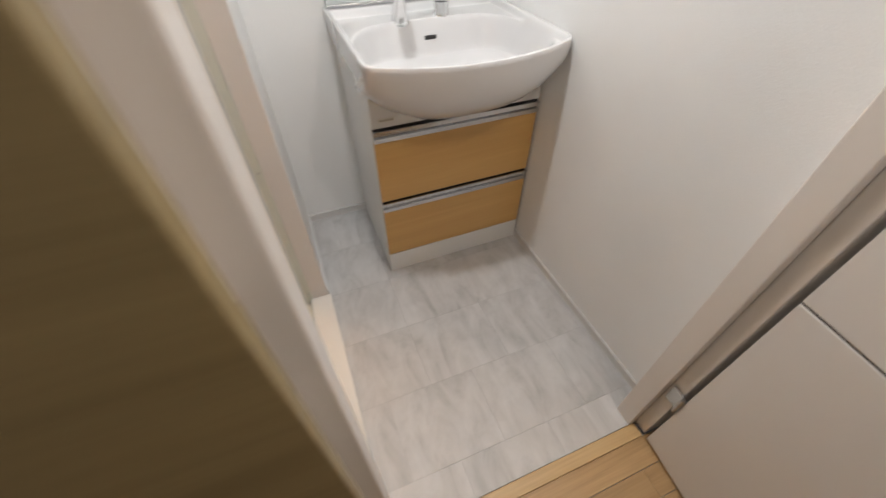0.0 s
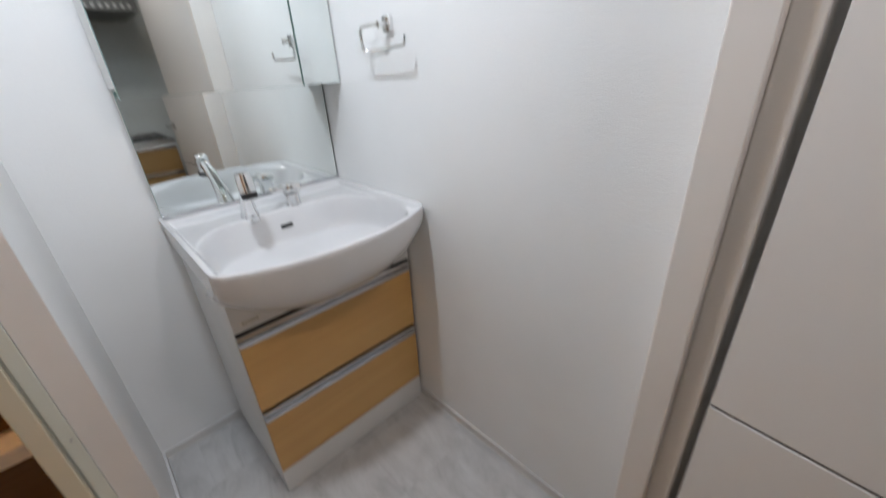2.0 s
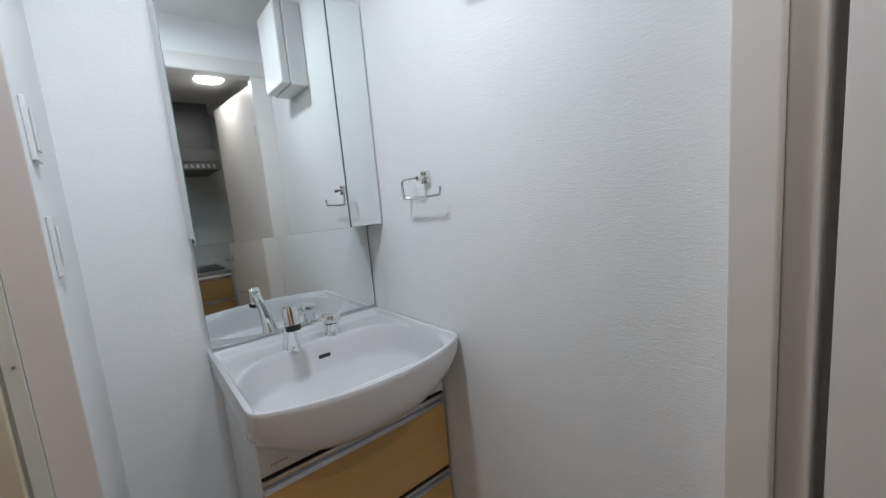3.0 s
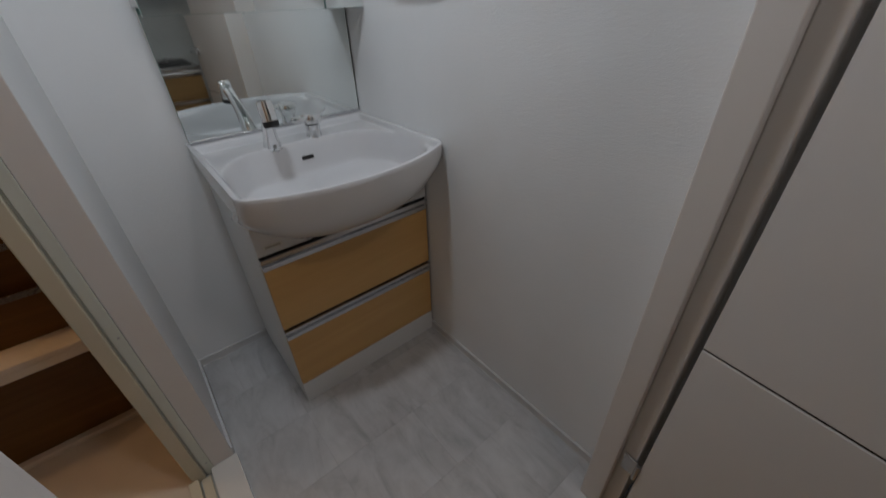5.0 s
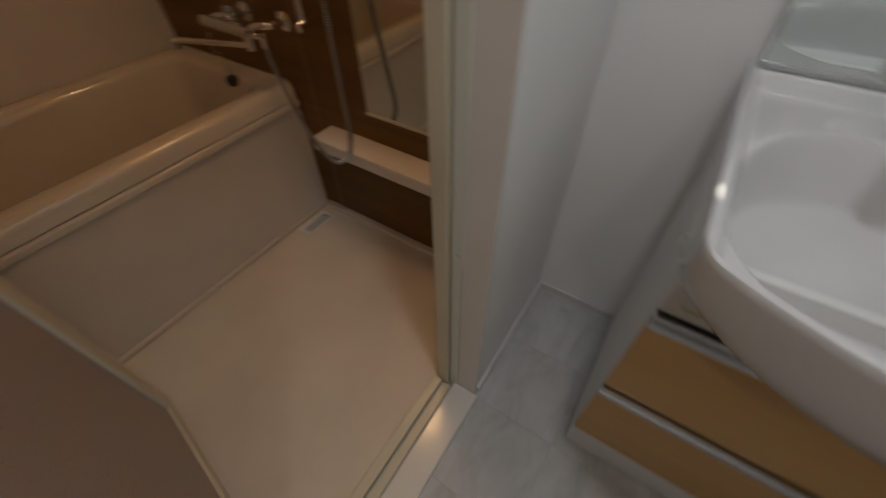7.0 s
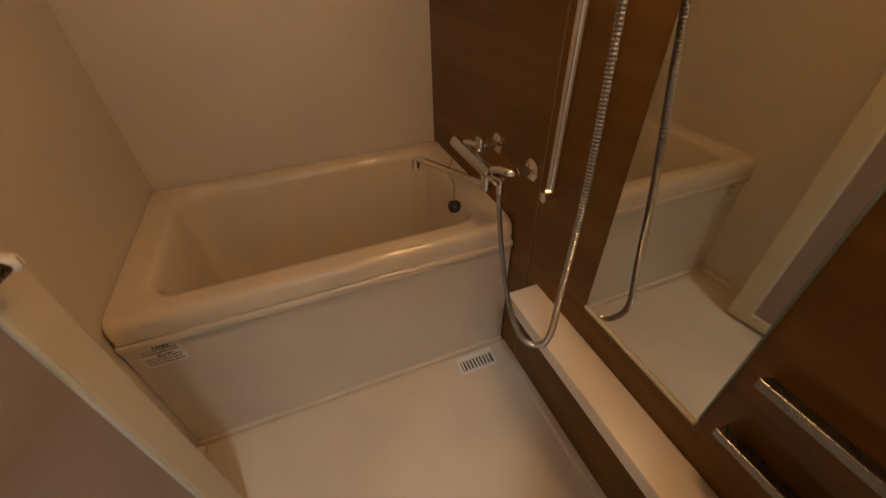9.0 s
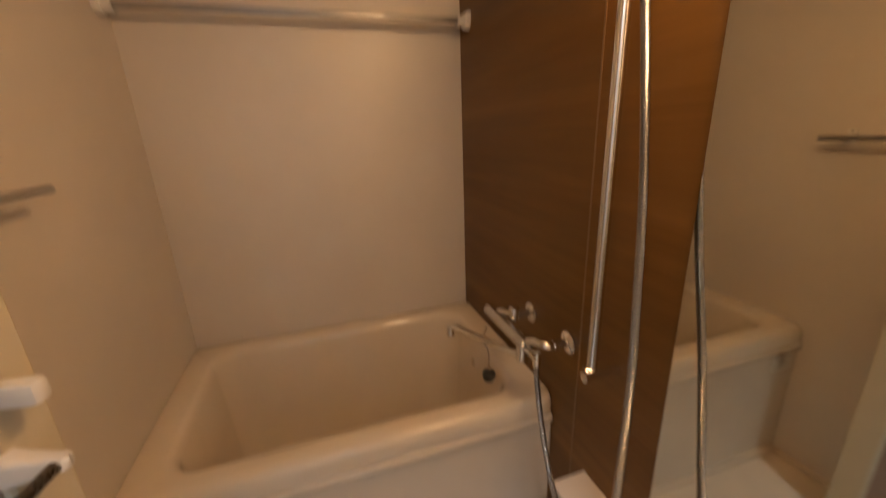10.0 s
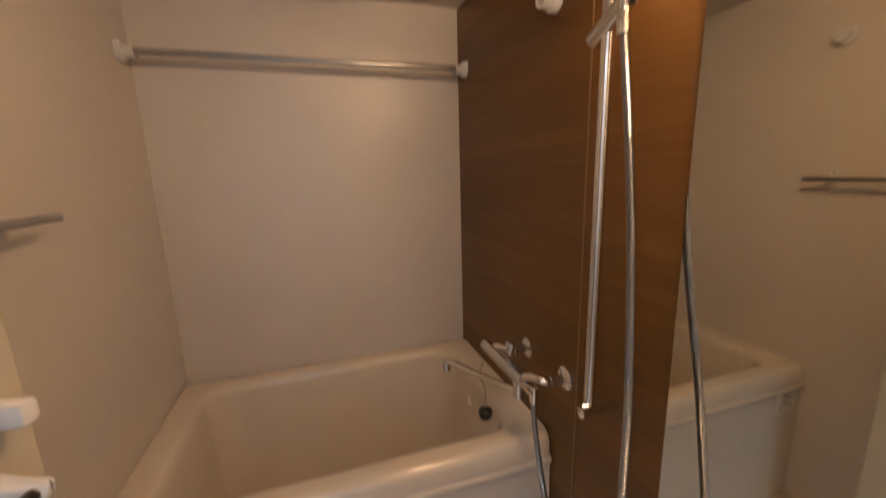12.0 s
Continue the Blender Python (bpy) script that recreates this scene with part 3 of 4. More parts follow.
# mirrors and mirror cabinet
mirror_low = thing("mirror", "frameless wall mirror above the wash basin", "mirror")
MY = -0.066
part("glass", box((VX0 - 0.013, MY, 0.897), (-0.006, MY + 0.0045, 1.262)), M_MIRROR, mirror_low)
part("glass_edge", box((VX0 - 0.0135, MY + 0.0047, 0.8915), (-0.0052, MY + 0.0075, 1.262)), M_EDGE, mirror_low, "greenish glass edge")
part("back_board", box((VX0 - 0.013, MY + 0.0078, 0.8895), (-0.004, YB - 0.001, 1.262), 0.001), M_CABWHITE, mirror_low, "white back board")
part("bottom_channel", box((VX0 - 0.013, MY - 0.005, 0.8895), (-0.004, MY - 0.0003, 0.899), 0.001), M_ALU, mirror_low, "aluminium bottom channel")
# solid dark strip paints the shade between mirror and wall
part("edge_shade_strip", box((-0.0058, MY + 0.0002, 0.897), (-0.0035, MY + 0.0045, 1.262)), M_GROOVE, mirror_low, "dark strip for the shade in the gap beside the wall")
CD, CZ0, CZ1, CX = -0.195, 1.248, 2.03, -0.137
cab = thing("mirror_cabinet", "white mirror cabinet with two mirrored doors above basin", "cabinet")
part("body", box((VX0 - 0.018, CD + 0.018, CZ0 + 0.016), (-0.004, YB - 0.001, CZ1), 0.002), M_CABWHITE, cab)
for x0, x1 in ((VX0 - 0.018, CX - 0.002), (CX + 0.002, -0.004)):
    d = part("mirror_door", box((x0, CD + 0.004, CZ0 - 0.004), (x1, CD + 0.017, CZ1), 0.0006, 1), M_EDGE, cab, "mirrored door with greenish glass edge")
    part("mirror_glass", box((x0 + 0.0012, CD, CZ0 - 0.003), (x1 - 0.0012, CD + 0.0035, CZ1 - 0.001)), M_MIRROR, d)

ring = thing("towel_ring", "chrome towel ring on the washroom wall", "towel ring")
ry, rz = -0.502, 1.392
part("mount", box((-0.014, ry - 0.018, rz - 0.02), (-0.0005, ry + 0.018, rz + 0.02), 0.003), M_CHROME, ring, "", True)
part("arm", tube([(-0.008, ry, rz), (-0.042, ry, rz - 0.002)], 0.008), M_CHROME, ring, "", True)
part("loop", tube(spline([(-0.042, ry, rz - 0.002), (-0.042, ry + 0.068, rz - 0.002), (-0.042, ry + 0.084, rz - 0.012), (-0.042, ry + 0.080, rz - 0.050), (-0.042, ry + 0.064, rz - 0.063), (-0.042, ry - 0.090, rz - 0.060), (-0.042, ry - 0.108, rz - 0.052), (-0.042, ry - 0.112, rz - 0.034)], 6), 0.0045, 10), M_CHROME, ring, "", True)

for z0, z1, y0, y1, lbl in ((1.46, 1.58, -0.445, -0.375, "white light switch plate on the washroom wall"), (1.235, 1.355, -0.445, -0.375, "white socket plate on the washroom wall")):
    sw = thing("switch_plate", lbl, "switch")
    part("plate", box((XL + 0.0003, y0, z0), (XL + 0.009, y1, z1), 0.002), M_PLASTIC, sw)
    part("rocker", box((XL + 0.0093, y0 + 0.018, z0 + 0.02), (XL + 0.013, y1 - 0.018, z1 - 0.02), 0.0015), M_PLASTIC, sw)

fan = thing("breaker_box", "white box with a cover high on the washroom wall", "breaker box")
part("body", box((-0.085, -0.995, 1.90), (-0.0005, -0.740, 2.27), 0.006), M_PLASTIC, fan)
part("cover", box((-0.125, -0.99, 1.905), (-0.0855, -0.745, 2.265), 0.008), M_PLASTIC, fan)


def ceiling_lamp(name, label, x, y, z, glow, r=0.08):
    lp = thing(name, label, "lamp")
    part("ring", turned([(r + 0.012, 0), (r + 0.012, -0.012), (r, -0.014), (r, 0.0)], (x, y, z - 0.0005), (0, 0, 1), 32, False), M_PLASTIC, lp)
    part("diffuser", turned([(r - 0.001, -0.004), (r * 0.97, -0.02), (r * 0.8, -0.032), (0.0, -0.038)], (x, y, z), (0, 0, 1), 32), glow, lp, "glowing diffuser", True)
    return lp


ceiling_lamp("ceiling_lamp", "round glowing ceiling lamp in the hall", -0.22, -1.82, HALL_H, M_GLOW, 0.075)
ceiling_lamp("ceiling_lamp", "round glowing ceiling lamp in the washroom", -0.62, -0.77, WASH_H, M_GLOWW, 0.07)

# ---- bath ----
TX0, TX1, TZ = BX0 + 0.002, -1.912, 0.572
tub = thing("bathtub", "cream acrylic bathtub with rounded rim", "bathtub")
cx, cy = (TX0 + TX1) / 2, (BY0 + BY1) / 2
hx, hy = (TX1 - TX0) / 2, (BY1 - BY0) / 2 - 0.002
bm = bmesh.new()
N = 10
loft(bm, [
    rrect(cx, cy, hx - 0.006, hy, 0.02, TZ - 0.065, N),
    rrect(cx, cy, hx, hy, 0.022, TZ - 0.06, N),
    rrect(cx, cy, hx, hy, 0.022, TZ - 0.034, N),
    rrect(cx, cy, hx - 0.003, hy - 0.0005, 0.022, TZ - 0.018, N),
    rrect(cx, cy, hx - 0.010, hy - 0.001, 0.022, TZ - 0.007, N),
    rrect(cx, cy, hx - 0.021, hy - 0.0015, 0.02, TZ - 0.001, N),
    rrect(cx, cy, hx - 0.030, hy - 0.002, 0.02, TZ, N),
    rrect(cx, cy, hx - 0.062, hy - 0.068, 0.075, TZ - 0.001, N),
    rrect(cx, cy, hx - 0.074, hy - 0.078, 0.08, TZ - 0.005, N),
    rrect(cx, cy, hx - 0.083, hy - 0.086, 0.085, TZ - 0.017, N),
    rrect(cx, cy, hx - 0.088, hy - 0.092, 0.085, TZ - 0.035, N),
    rrect(cx - 0.005, cy, hx - 0.108, hy - 0.11, 0.09, TZ - 0.2, N),
    rrect(cx - 0.005, cy, hx - 0.125, hy - 0.13, 0.10, TZ - 0.38, N),
    rrect(cx - 0.005, cy, hx - 0.145, hy - 0.15, 0.10, TZ - 0.43, N),
    rrect(cx - 0.005, cy, hx - 0.20, hy - 0.21, 0.09, TZ - 0.452, N)], True, False, True)
part("shell", bm, M_TUB, tub, "", True)
ap = part("apron", box((TX1 - 0.022, BY0 + 0.003, 0.0205), (TX1 - 0.009, BY1 - 0.003, TZ - 0.0635), 0.002), M_APRON, tub, "flat cream apron panel")
part("apron_lip", box((TX1 - 0.020, BY0 + 0.003, TZ - 0.095), (TX1 + 0.0035, BY1 - 0.003, TZ - 0.0655), 0.008, 3), M_TUB, tub, "", True)
part("foot_curb", box((TX1 - 0.03, BY0 + 0.003, 0.0), (TX1 + 0.004, BY1 - 0.003, 0.020), 0.004), M_BFLOOR, tub, "", True)
part("plinth", box((TX0 + 0.03, BY0 + 0.02, 0.0), (TX1 - 0.04, BY1 - 0.02, 0.11)), M_APRON, tub)
lb = part("notice_label", box((TX1 - 0.0092, -1.168, 0.40), (TX1 - 0.0084, -1.072, 0.485)), M_STICKER, tub, "white notice label with small print")
bm = bmesh.new()
for r in range(8):
    z = 0.480 - r * 0.0098
    yy = -1.163 + (0.03 if r in (1, 4) else 0.0)
    while yy < (-1.10 if r in (1, 4) else -1.082):
        w = random.uniform(0.002, 0.006)
        add_box(bm, (TX1 - 0.0086, yy, z - (0.006 if r in (1, 4) else 0.0032)), (TX1 - 0.0080, yy + w, z))
        yy += w + random.choice((0.001, 0.001, 0.003))
part("label_print", bm, M_INK, lb)
part("overflow", turned([(0.02, 0), (0.02, 0.004), (0.012, 0.005)], (cx - 0.03, BY1 - 0.098, TZ - 0.11), (0, -1, 0.05), 20), M_CHROME, tub)

# upstand and drain round the wet floor
setting("floor_upstand", boxes(((TX1 + 0.012, BY1 - 0.028, 0.0), (XS - 0.022, BY1 - 0.0005, 0.022)), ((TX1 + 0.012, BY0 + 0.0005, 0.0), (XS - 0.024, BY0 + 0.026, 0.022)), bevel=0.004), M_BFLOOR, "cream moulded floor edge", "floor")
grate = thing("floor_drain", "cream slotted floor drain cover beside the tub", "drain")
gx0, gx1, gy0, gy1 = TX1 + 0.016, TX1 + 0.085, -0.315, -0.165
part("cover", boxes(((gx0, gy0, 0.0005), (gx0 + 0.02, gy1, 0.007)), ((gx1 - 0.006, gy0, 0.0005), (gx1, gy1, 0.007)), ((gx0 + 0.02, gy0, 0.0005), (gx1 - 0.006, gy0 + 0.012, 0.007)), ((gx0 + 0.02, gy1 - 0.012, 0.0005), (gx1 - 0.006, gy1, 0.007))), M_PLASTIC, grate)
# thin black sheet on the floor gives the shade below the slats
part("well_shade", box((gx0 + 0.019, gy0 + 0.011, 0.0003), (gx1 - 0.005, gy1 - 0.011, 0.0015)), M_BLACK, grate, "black sheet for the shade in the drain opening")
for i in range(9):
    y = gy0 + 0.016 + i * 0.0133
    part("slat", box((gx0 + 0.0195, y, 0.0016), (gx1 - 0.0055, y + 0.0065, 0.0068)), M_PLASTIC, grate)

ledge = thing("shelf", "cream bath ledge shelf on the walnut wall", "shelf")
part("top", box((-1.765, -0.203, 0.425), (XS - 0.015, BY1 - 0.001, 0.445), 0.004), M_LEDGE, ledge, "", True)
part("lip", box((-1.765, -0.200, 0.395), (XS - 0.015, -0.188, 0.4245), 0.002), M_LEDGE, ledge)

bmirror = thing("mirror", "tall bath mirror on the walnut wall", "mirror")
MX0, MX1, MZ0, MZ1 = -1.562, -1.25, 0.556, 1.695
part("glass", box((MX0, BY1 - 0.008, MZ0), (MX1, BY1 - 0.002, MZ1)), M_BMIRROR, bmirror)
part("backing", box((MX0 - 0.0012, BY1 - 0.0018, MZ0 - 0.001), (MX1 + 0.0012, BY1 - 0.0003, MZ1 + 0.001)), M_EDGE, bmirror)
part("bottom_channel", boxes(((MX0 - 0.002, BY1 - 0.012, MZ0 - 0.010), (MX1 + 0.002, BY1 - 0.0005, MZ0 - 0.0012)), bevel=0.001), M_CREAM, bmirror, "cream bottom channel")
part("top_channel", boxes(((MX0 - 0.002, BY1 - 0.012, MZ1 + 0.0012), (MX1 + 0.002, BY1 - 0.0005, MZ1 + 0.010)), bevel=0.001), M_ALU, bmirror, "aluminium top channel")

rack = thing("rack_rails", "two clear rails of a small rack on walnut wall", "rack")
for z in (0.60, 0.745):
    part("rail", boxes(((-1.215, BY1 - 0.034, z - 0.002), (-1.03, BY1 - 0.0005, z + 0.002)), ((-1.215, BY1 - 0.036, z - 0.002), (-1.03, BY1 - 0.032, z + 0.016)), bevel=0.001), M_CLEAR, rack)

# slide bar, hose, shower head
RX, RY = -1.705, -0.16
rail = thing("slide_bar", "chrome shower slide bar on the walnut wall", "slide bar")
part("bar", tube([(RX, RY, 0.80), (RX, RY, 1.81)], 0.0115, 18), M_CHROME, rail, "", True)
for z in (0.805, 1.805):
    part("wall_arm", turned([(0.0105, 0), (0.0105, 0.078), (0.0118, 0.082), (0.0118, 0.089), (0.010, 0.09)], (RX + 0.012, BY1 - 0.0005, z), (0, -1, 0), 20), M_CHROME, rail, "", True)
    part("end_cap", turned([(0.0140, -0.010), (0.0148, 0.0), (0.0140, 0.006)], (RX, RY - 0.012, z), (-0.5, -1, 0), 20), M_CHROME, rail, "", True)
sl = part("slider", tube([(RX - 0.032, RY - 0.004, 1.540), (RX + 0.055, RY - 0.008, 1.580)], 0.016, 16), M_CHROME, rail, "chrome slider with clamp lever", True)
part("clamp_lever", box((RX + 0.0575, RY - 0.017, 1.570), (RX + 0.067, RY + 0.003, 1.602), 0.004), M_CLEAR, sl, "", True)
shower = thing("hand_shower", "chrome hand shower resting in the slider holder", "hand shower")
HX, HY = RX + 0.050, RY - 0.012
hs = spline([(HX, HY, 1.550), (HX - 0.004, HY - 0.005, 1.638), (HX - 0.019, HY - 0.02, 1.712), (HX - 0.042, HY - 0.034, 1.755), (HX - 0.052, HY - 0.040, 1.765)], 6)
part("handle", tube(hs, 0.012, 16, None, [0.0095 + 0.0035 * math.sin(math.pi * i / (len(hs) - 1)) for i in range(len(hs))]), M_CHROME, shower, "", True)
head_at, head_to = (HX - 0.056, HY - 0.044, 1.766), (-0.45, -0.25, -0.75)
part("head", turned([(0.009, -0.034), (0.020, -0.026), (0.031, -0.010), (0.0355, 0.004), (0.034, 0.014), (0.027, 0.018), (0, 0.019)], head_at, head_to, 28), M_CHROME, shower, "", True)
part("spray_face", turned([(0.027, 0.0175), (0.026, 0.0205), (0, 0.021)], head_at, head_to, 28), M_STEEL, shower, "grey spray face")

hose_pts = spline([(HX, HY, 1.545), (HX + 0.020, HY + 0.002, 1.40), (HX + 0.040, HY + 0.004, 1.23), (HX + 0.060, HY - 0.004, 1.08), (HX + 0.088, HY - 0.020, 0.88), (HX + 0.108, HY - 0.040, 0.66), (HX + 0.118, HY - 0.052, 0.53), (HX + 0.088, HY - 0.050, 0.452), (HX + 0.035, HY - 0.052, 0.405), (HX - 0.022, HY - 0.052, 0.412), (HX - 0.085, HY - 0.046, 0.465), (HX - 0.15, HY - 0.036, 0.56), (HX - 0.20, HY - 0.028, 0.68), (HX - 0.215, HY - 0.022, 0.742)], 10)


def ribbed(pts, r, pitch):
    P = [Vector(p) for p in pts]
    out, rad, acc = [], [], 0.0
    total = sum((b - a).length for a, b in zip(P, P[1:]))
    n = int(total / (pitch / 5))
    seg, d = 0, 0.0
    for i in range(n + 1):
        want = total * i / n
        while seg < len(P) - 2 and d + (P[seg + 1] - P[seg]).length < want:
            d += (P[seg + 1] - P[seg]).length
            seg += 1
        f = (want - d) / max((P[seg + 1] - P[seg]).length, 1e-6)
        out.append(P[seg].lerp(P[seg + 1], min(f, 1)))
        rad.append((r * 0.94, r, r * 0.94, r * 0.7, r * 0.7)[i % 5])
    return tube(out, r, 14, None, rad)


hose = thing("shower_hose", "ribbed steel shower hose hanging in a loop", "shower hose")
part("hose", ribbed(hose_pts, 0.0082, 0.0066), M_HOSE, hose)
# added dark tube, gives the shade in the grooves between ribs
part("core", tube(hose_pts, 0.0064, 12), M_RIBSHADE, hose, "dark core standing in for shade between the ribs")
for p, a in ((hose_pts[0], (0.1, 0, -1)), (hose_pts[-1], (0, 0, -1))):
    part("nut", turned([(0.0105, -0.022), (0.0115, 0.0), (0.0105, 0.02)], p, a, 14), M_CHROME, hose, "", True)

# bath mixer
mixer = thing("bath_mixer", "chrome wall mixer with swivelling spout above the tub", "mixer tap")
mz = 0.775
for x in (-2.055, -1.865):
    fl = part("flange", turned([(0.030, 0), (0.030, 0.006), (0.022, 0.012), (0.013, 0.014), (0.013, 0.05)], (x, BY1 - 0.0005, mz), (0, -1, 0), 24), M_CHROME, mixer, "", True)
part("body", tube([(-2.145, -0.205, mz - 0.012), (-1.915, -0.20, mz - 0.018)], 0.0185, 20), M_ALU, mixer, "pale satin cylinder body", True)
part("flow_lever", box((-1.915, -0.215, mz - 0.024), (-1.862, -0.185, mz - 0.012), 0.004), M_CHROME, mixer, "", True)
for x in (-2.055, -1.865):
    part("elbow", tube(spline([(x, BY1 - 0.05, mz), (x - 0.004, -0.168, mz + 0.004), (x - 0.028, -0.186, mz + 0.004), (x - 0.05, -0.195, mz - 0.006)], 6), 0.0115, 14), M_CHROME, mixer, "", True)
part("valve", turned([(0.012, 0), (0.012, 0.02), (0.016, 0.024), (0.016, 0.04), (0.008, 0.044)], (-2.03, -0.175, mz + 0.0), (0, 0, 1), 16), M_CHROME, mixer, "", True)
part("spout_base", turned([(0.016, -0.035), (0.016, 0.006), (0.010, 0.010)], (-1.925, -0.206, mz - 0.030), (0, 0, 1), 20), M_CHROME, mixer, "", True)
part("spout", tube(spline([(-1.925, -0.208, mz - 0.050), (-1.965, -0.240, mz - 0.045), (-2.08, -0.332, mz - 0.026), (-2.102, -0.350, mz - 0.027)], 5), 0.0095, 14), M_CHROME, mixer, "", True)
part("spout_tip", turned([(0.012, 0), (0.012, 0.03)], (-2.104, -0.352, mz - 0.052), (0, 0, 1), 16), M_CHROME, mixer, "", True)

plug = thing("bath_plug", "black rubber plug hanging on a ball chain", "bath plug")
part("stopper", turned([(0.010, 0.012), (0.019, 0.006), (0.021, -0.002), (0.017, -0.018), (0.0, -0.02)], (-2.02, -0.262, 0.615), (0.1, 0, 1), 20), M_BLACK, plug, "", True)
part("chain", tube(spline([(-2.04, -0.262, 0.76), (-2.055, -0.265, 0.71), (-2.025, -0.262, 0.69), (-2.02, -0.262, 0.628)], 8), 0.0022, 8), M_CHAIN, plug)

# towel bar, drying pole and its holders
tb = thing("towel_bar", "slim steel towel bar on the cream wall", "towel bar")
part("bar", tube([(-1.985, BY0 + 0.065, 1.25), (-1.50, BY0 + 0.065, 1.25)], 0.008, 14), M_STEEL, tb, "", True)
for x in (-1.93, -1.55):
    part("bracket", boxes(((x - 0.014, BY0 + 0.0005, 1.232), (x + 0.014, BY0 + 0.008, 1.275)), ((x - 0.007, BY0 + 0.008, 1.242), (x + 0.007, BY0 + 0.062, 1.256)), bevel=0.002), M_PLASTIC, tb)
    part("screw", turned([(0.003, 0), (0.003, 0.002)], (x, BY0 + 0.0082, 1.268), (0, 1, 0), 8), M_BLACK, tb)


def pole_holder(x, y, s, z):
    h = thing("pole_holder", "white plastic clothes pole holder on the bath wall", "pole holder", "pole holders")
    bm = bmesh.new()
    outline = [(0.027, 0.022), (-0.027, 0.022)] + [(0.027 * math.cos(a), 0.027 * math.sin(a) - 0.002) for a in [radians(180 + 180 * k / 14) for k in range(15)]]
    loft(bm, [[(x + f * u, y + s * d, z + f * w) for u, w in outline] for f, d in ((1.0, 0.0005), (1.0, 0.014), (0.93, 0.019))], True, True, True)
    part("base", bm, M_PLASTIC, h)
    bm = bmesh.new()
    ring_o = [(x + 0.021 * math.cos(a), 0, z + 0.021 * math.sin(a)) for a in [radians(150 + 240 * k / 16) for k in range(17)]]
    ring_i = [(x + 0.0165 * math.cos(a), 0, z + 0.0165 * math.sin(a)) for a in [radians(150 + 240 * k / 16) for k in range(17)]]
    loop = ring_o + ring_i[::-1]
    y0, y1 = y + s * 0.018, y + s * 0.045
    loft(bm, [[(p[0], yy, p[2]) for p in loop] for yy in (y0, y1)], True, True, True)
    part("cup", bm, M_PLASTIC, h)
    return h


for x, z in ((-2.545, 1.69), (-1.955, 1.70)):
    pole_holder(x, BY0, 1, z)
    pole_holder(x, BY1, -1, z)
pole = thing("drying_pole", "steel clothes drying pole across the tub", "pole")
part("tube", tube([(-2.545, BY0 + 0.022, 1.69), (-2.545, -0.6, 1.69)], 0.0095, 18), M_STEEL, pole, "", True)
part("inner_tube", tube([(-2.545, -0.6005, 1.69), (-2.545, BY1 - 0.022, 1.69)], 0.0108, 18), M_STEEL, pole, "", True)

# dryer vent in the bath ceiling
vent = thing("ceiling_vent", "cream bath dryer unit with grille in the ceiling", "ceiling vent")
vx0, vx1, vy0, vy1 = -2.375, -2.045, -0.882, -0.425
bm = bmesh.new()
loft(bm, [rrect((vx0 + vx1) / 2, (vy0 + vy1) / 2, (vx1 - vx0) / 2, (vy1 - vy0) / 2, 0.012, BATH_H - 0.0005, 3), rrect((vx0 + vx1) / 2, (vy0 + vy1) / 2, (vx1 - vx0) / 2, (vy1 - vy0) / 2, 0.012, BATH_H - 0.026, 3), rrect((vx0 + vx1) / 2 - 0.006, (vy0 + vy1) / 2, (vx1 - vx0) / 2 - 0.022, (vy1 - vy0) / 2 - 0.018, 0.01, BATH_H - 0.036, 3)], True, False, True)
part("housing", bm, M_PLASTIC, vent, "", True)
# no real recess: its shade is a flat grey sheet under the slats
part("intake", box((-2.23, vy0 + 0.045, BATH_H - 0.0385), (-2.075, vy1 - 0.05, BATH_H - 0.0362)), M_SLOT, vent, "grey sheet for the shade in the grille recess")
for i in range(18):
    x = -2.227 + i * 0.0085
    part("slat", box((x, vy0 + 0.046, BATH_H - 0.0415), (x + 0.0045, vy1 - 0.051, BATH_H - 0.0388)), M_PLASTIC, vent)
for i in range(8):
    y = vy0 + 0.056 + i * (vy1 - vy0 - 0.107) / 7.0
    part("rib", box((-2.23, y - 0.002, BATH_H - 0.0435), (-2.075, y + 0.002, BATH_H - 0.0417)), M_PLASTIC, vent)
# outlet depth is likewise only a darker sheet, shade as colour
part("outlet", box((-2.318, -0.75, BATH_H - 0.0385), (-2.278, -0.565, BATH_H - 0.0362)), M_SLOT, vent, "dark sheet for the shade in the outlet slot")
for i in range(4):
    part("slat", box((-2.315 + i * 0.010, -0.749, BATH_H - 0.0405), (-2.311 + i * 0.010, -0.566, BATH_H - 0.0388)), M_SLOT, vent)
bm = bmesh.new()
loft(bm, [rrect(-1.495, -0.70, 0.247, 0.257, 0.05, BATH_H - 0.0003, 8), rrect(-1.495, -0.70, 0.247, 0.257, 0.05, BATH_H - 0.0015, 8), rrect(-1.495, -0.70, 0.2455, 0.2555, 0.0485, BATH_H - 0.003, 8)], True, False, True)
hatch = tagged(thing("ceiling_hatch", "cream rounded inspection hatch in the bath ceiling", "hatch", "", "structure"))
part("lid", bm, M_BCEIL, hatch, "", True)
bm = bmesh.new()
loft(bm, [rrect(-1.495, -0.70, 0.250, 0.260, 0.053, BATH_H - 0.0004, 8), rrect(-1.495, -0.70, 0.250, 0.260, 0.053, BATH_H - 0.0022, 8)], True, False, True)
# grey rim round the lid paints the shade of the hatch gap
part("gap_shade_line", bm, M_SLOT, hatch)

wl = thing("wall_lamp", "round glowing wall lamp above the bath mirror", "lamp")
part("base", turned([(0.055, 0), (0.055, 0.02), (0.04, 0.03)], (-1.387, BY1 - 0.0005, 1.83), (0, -1, 0), 28), M_PLASTIC, wl, "", True)
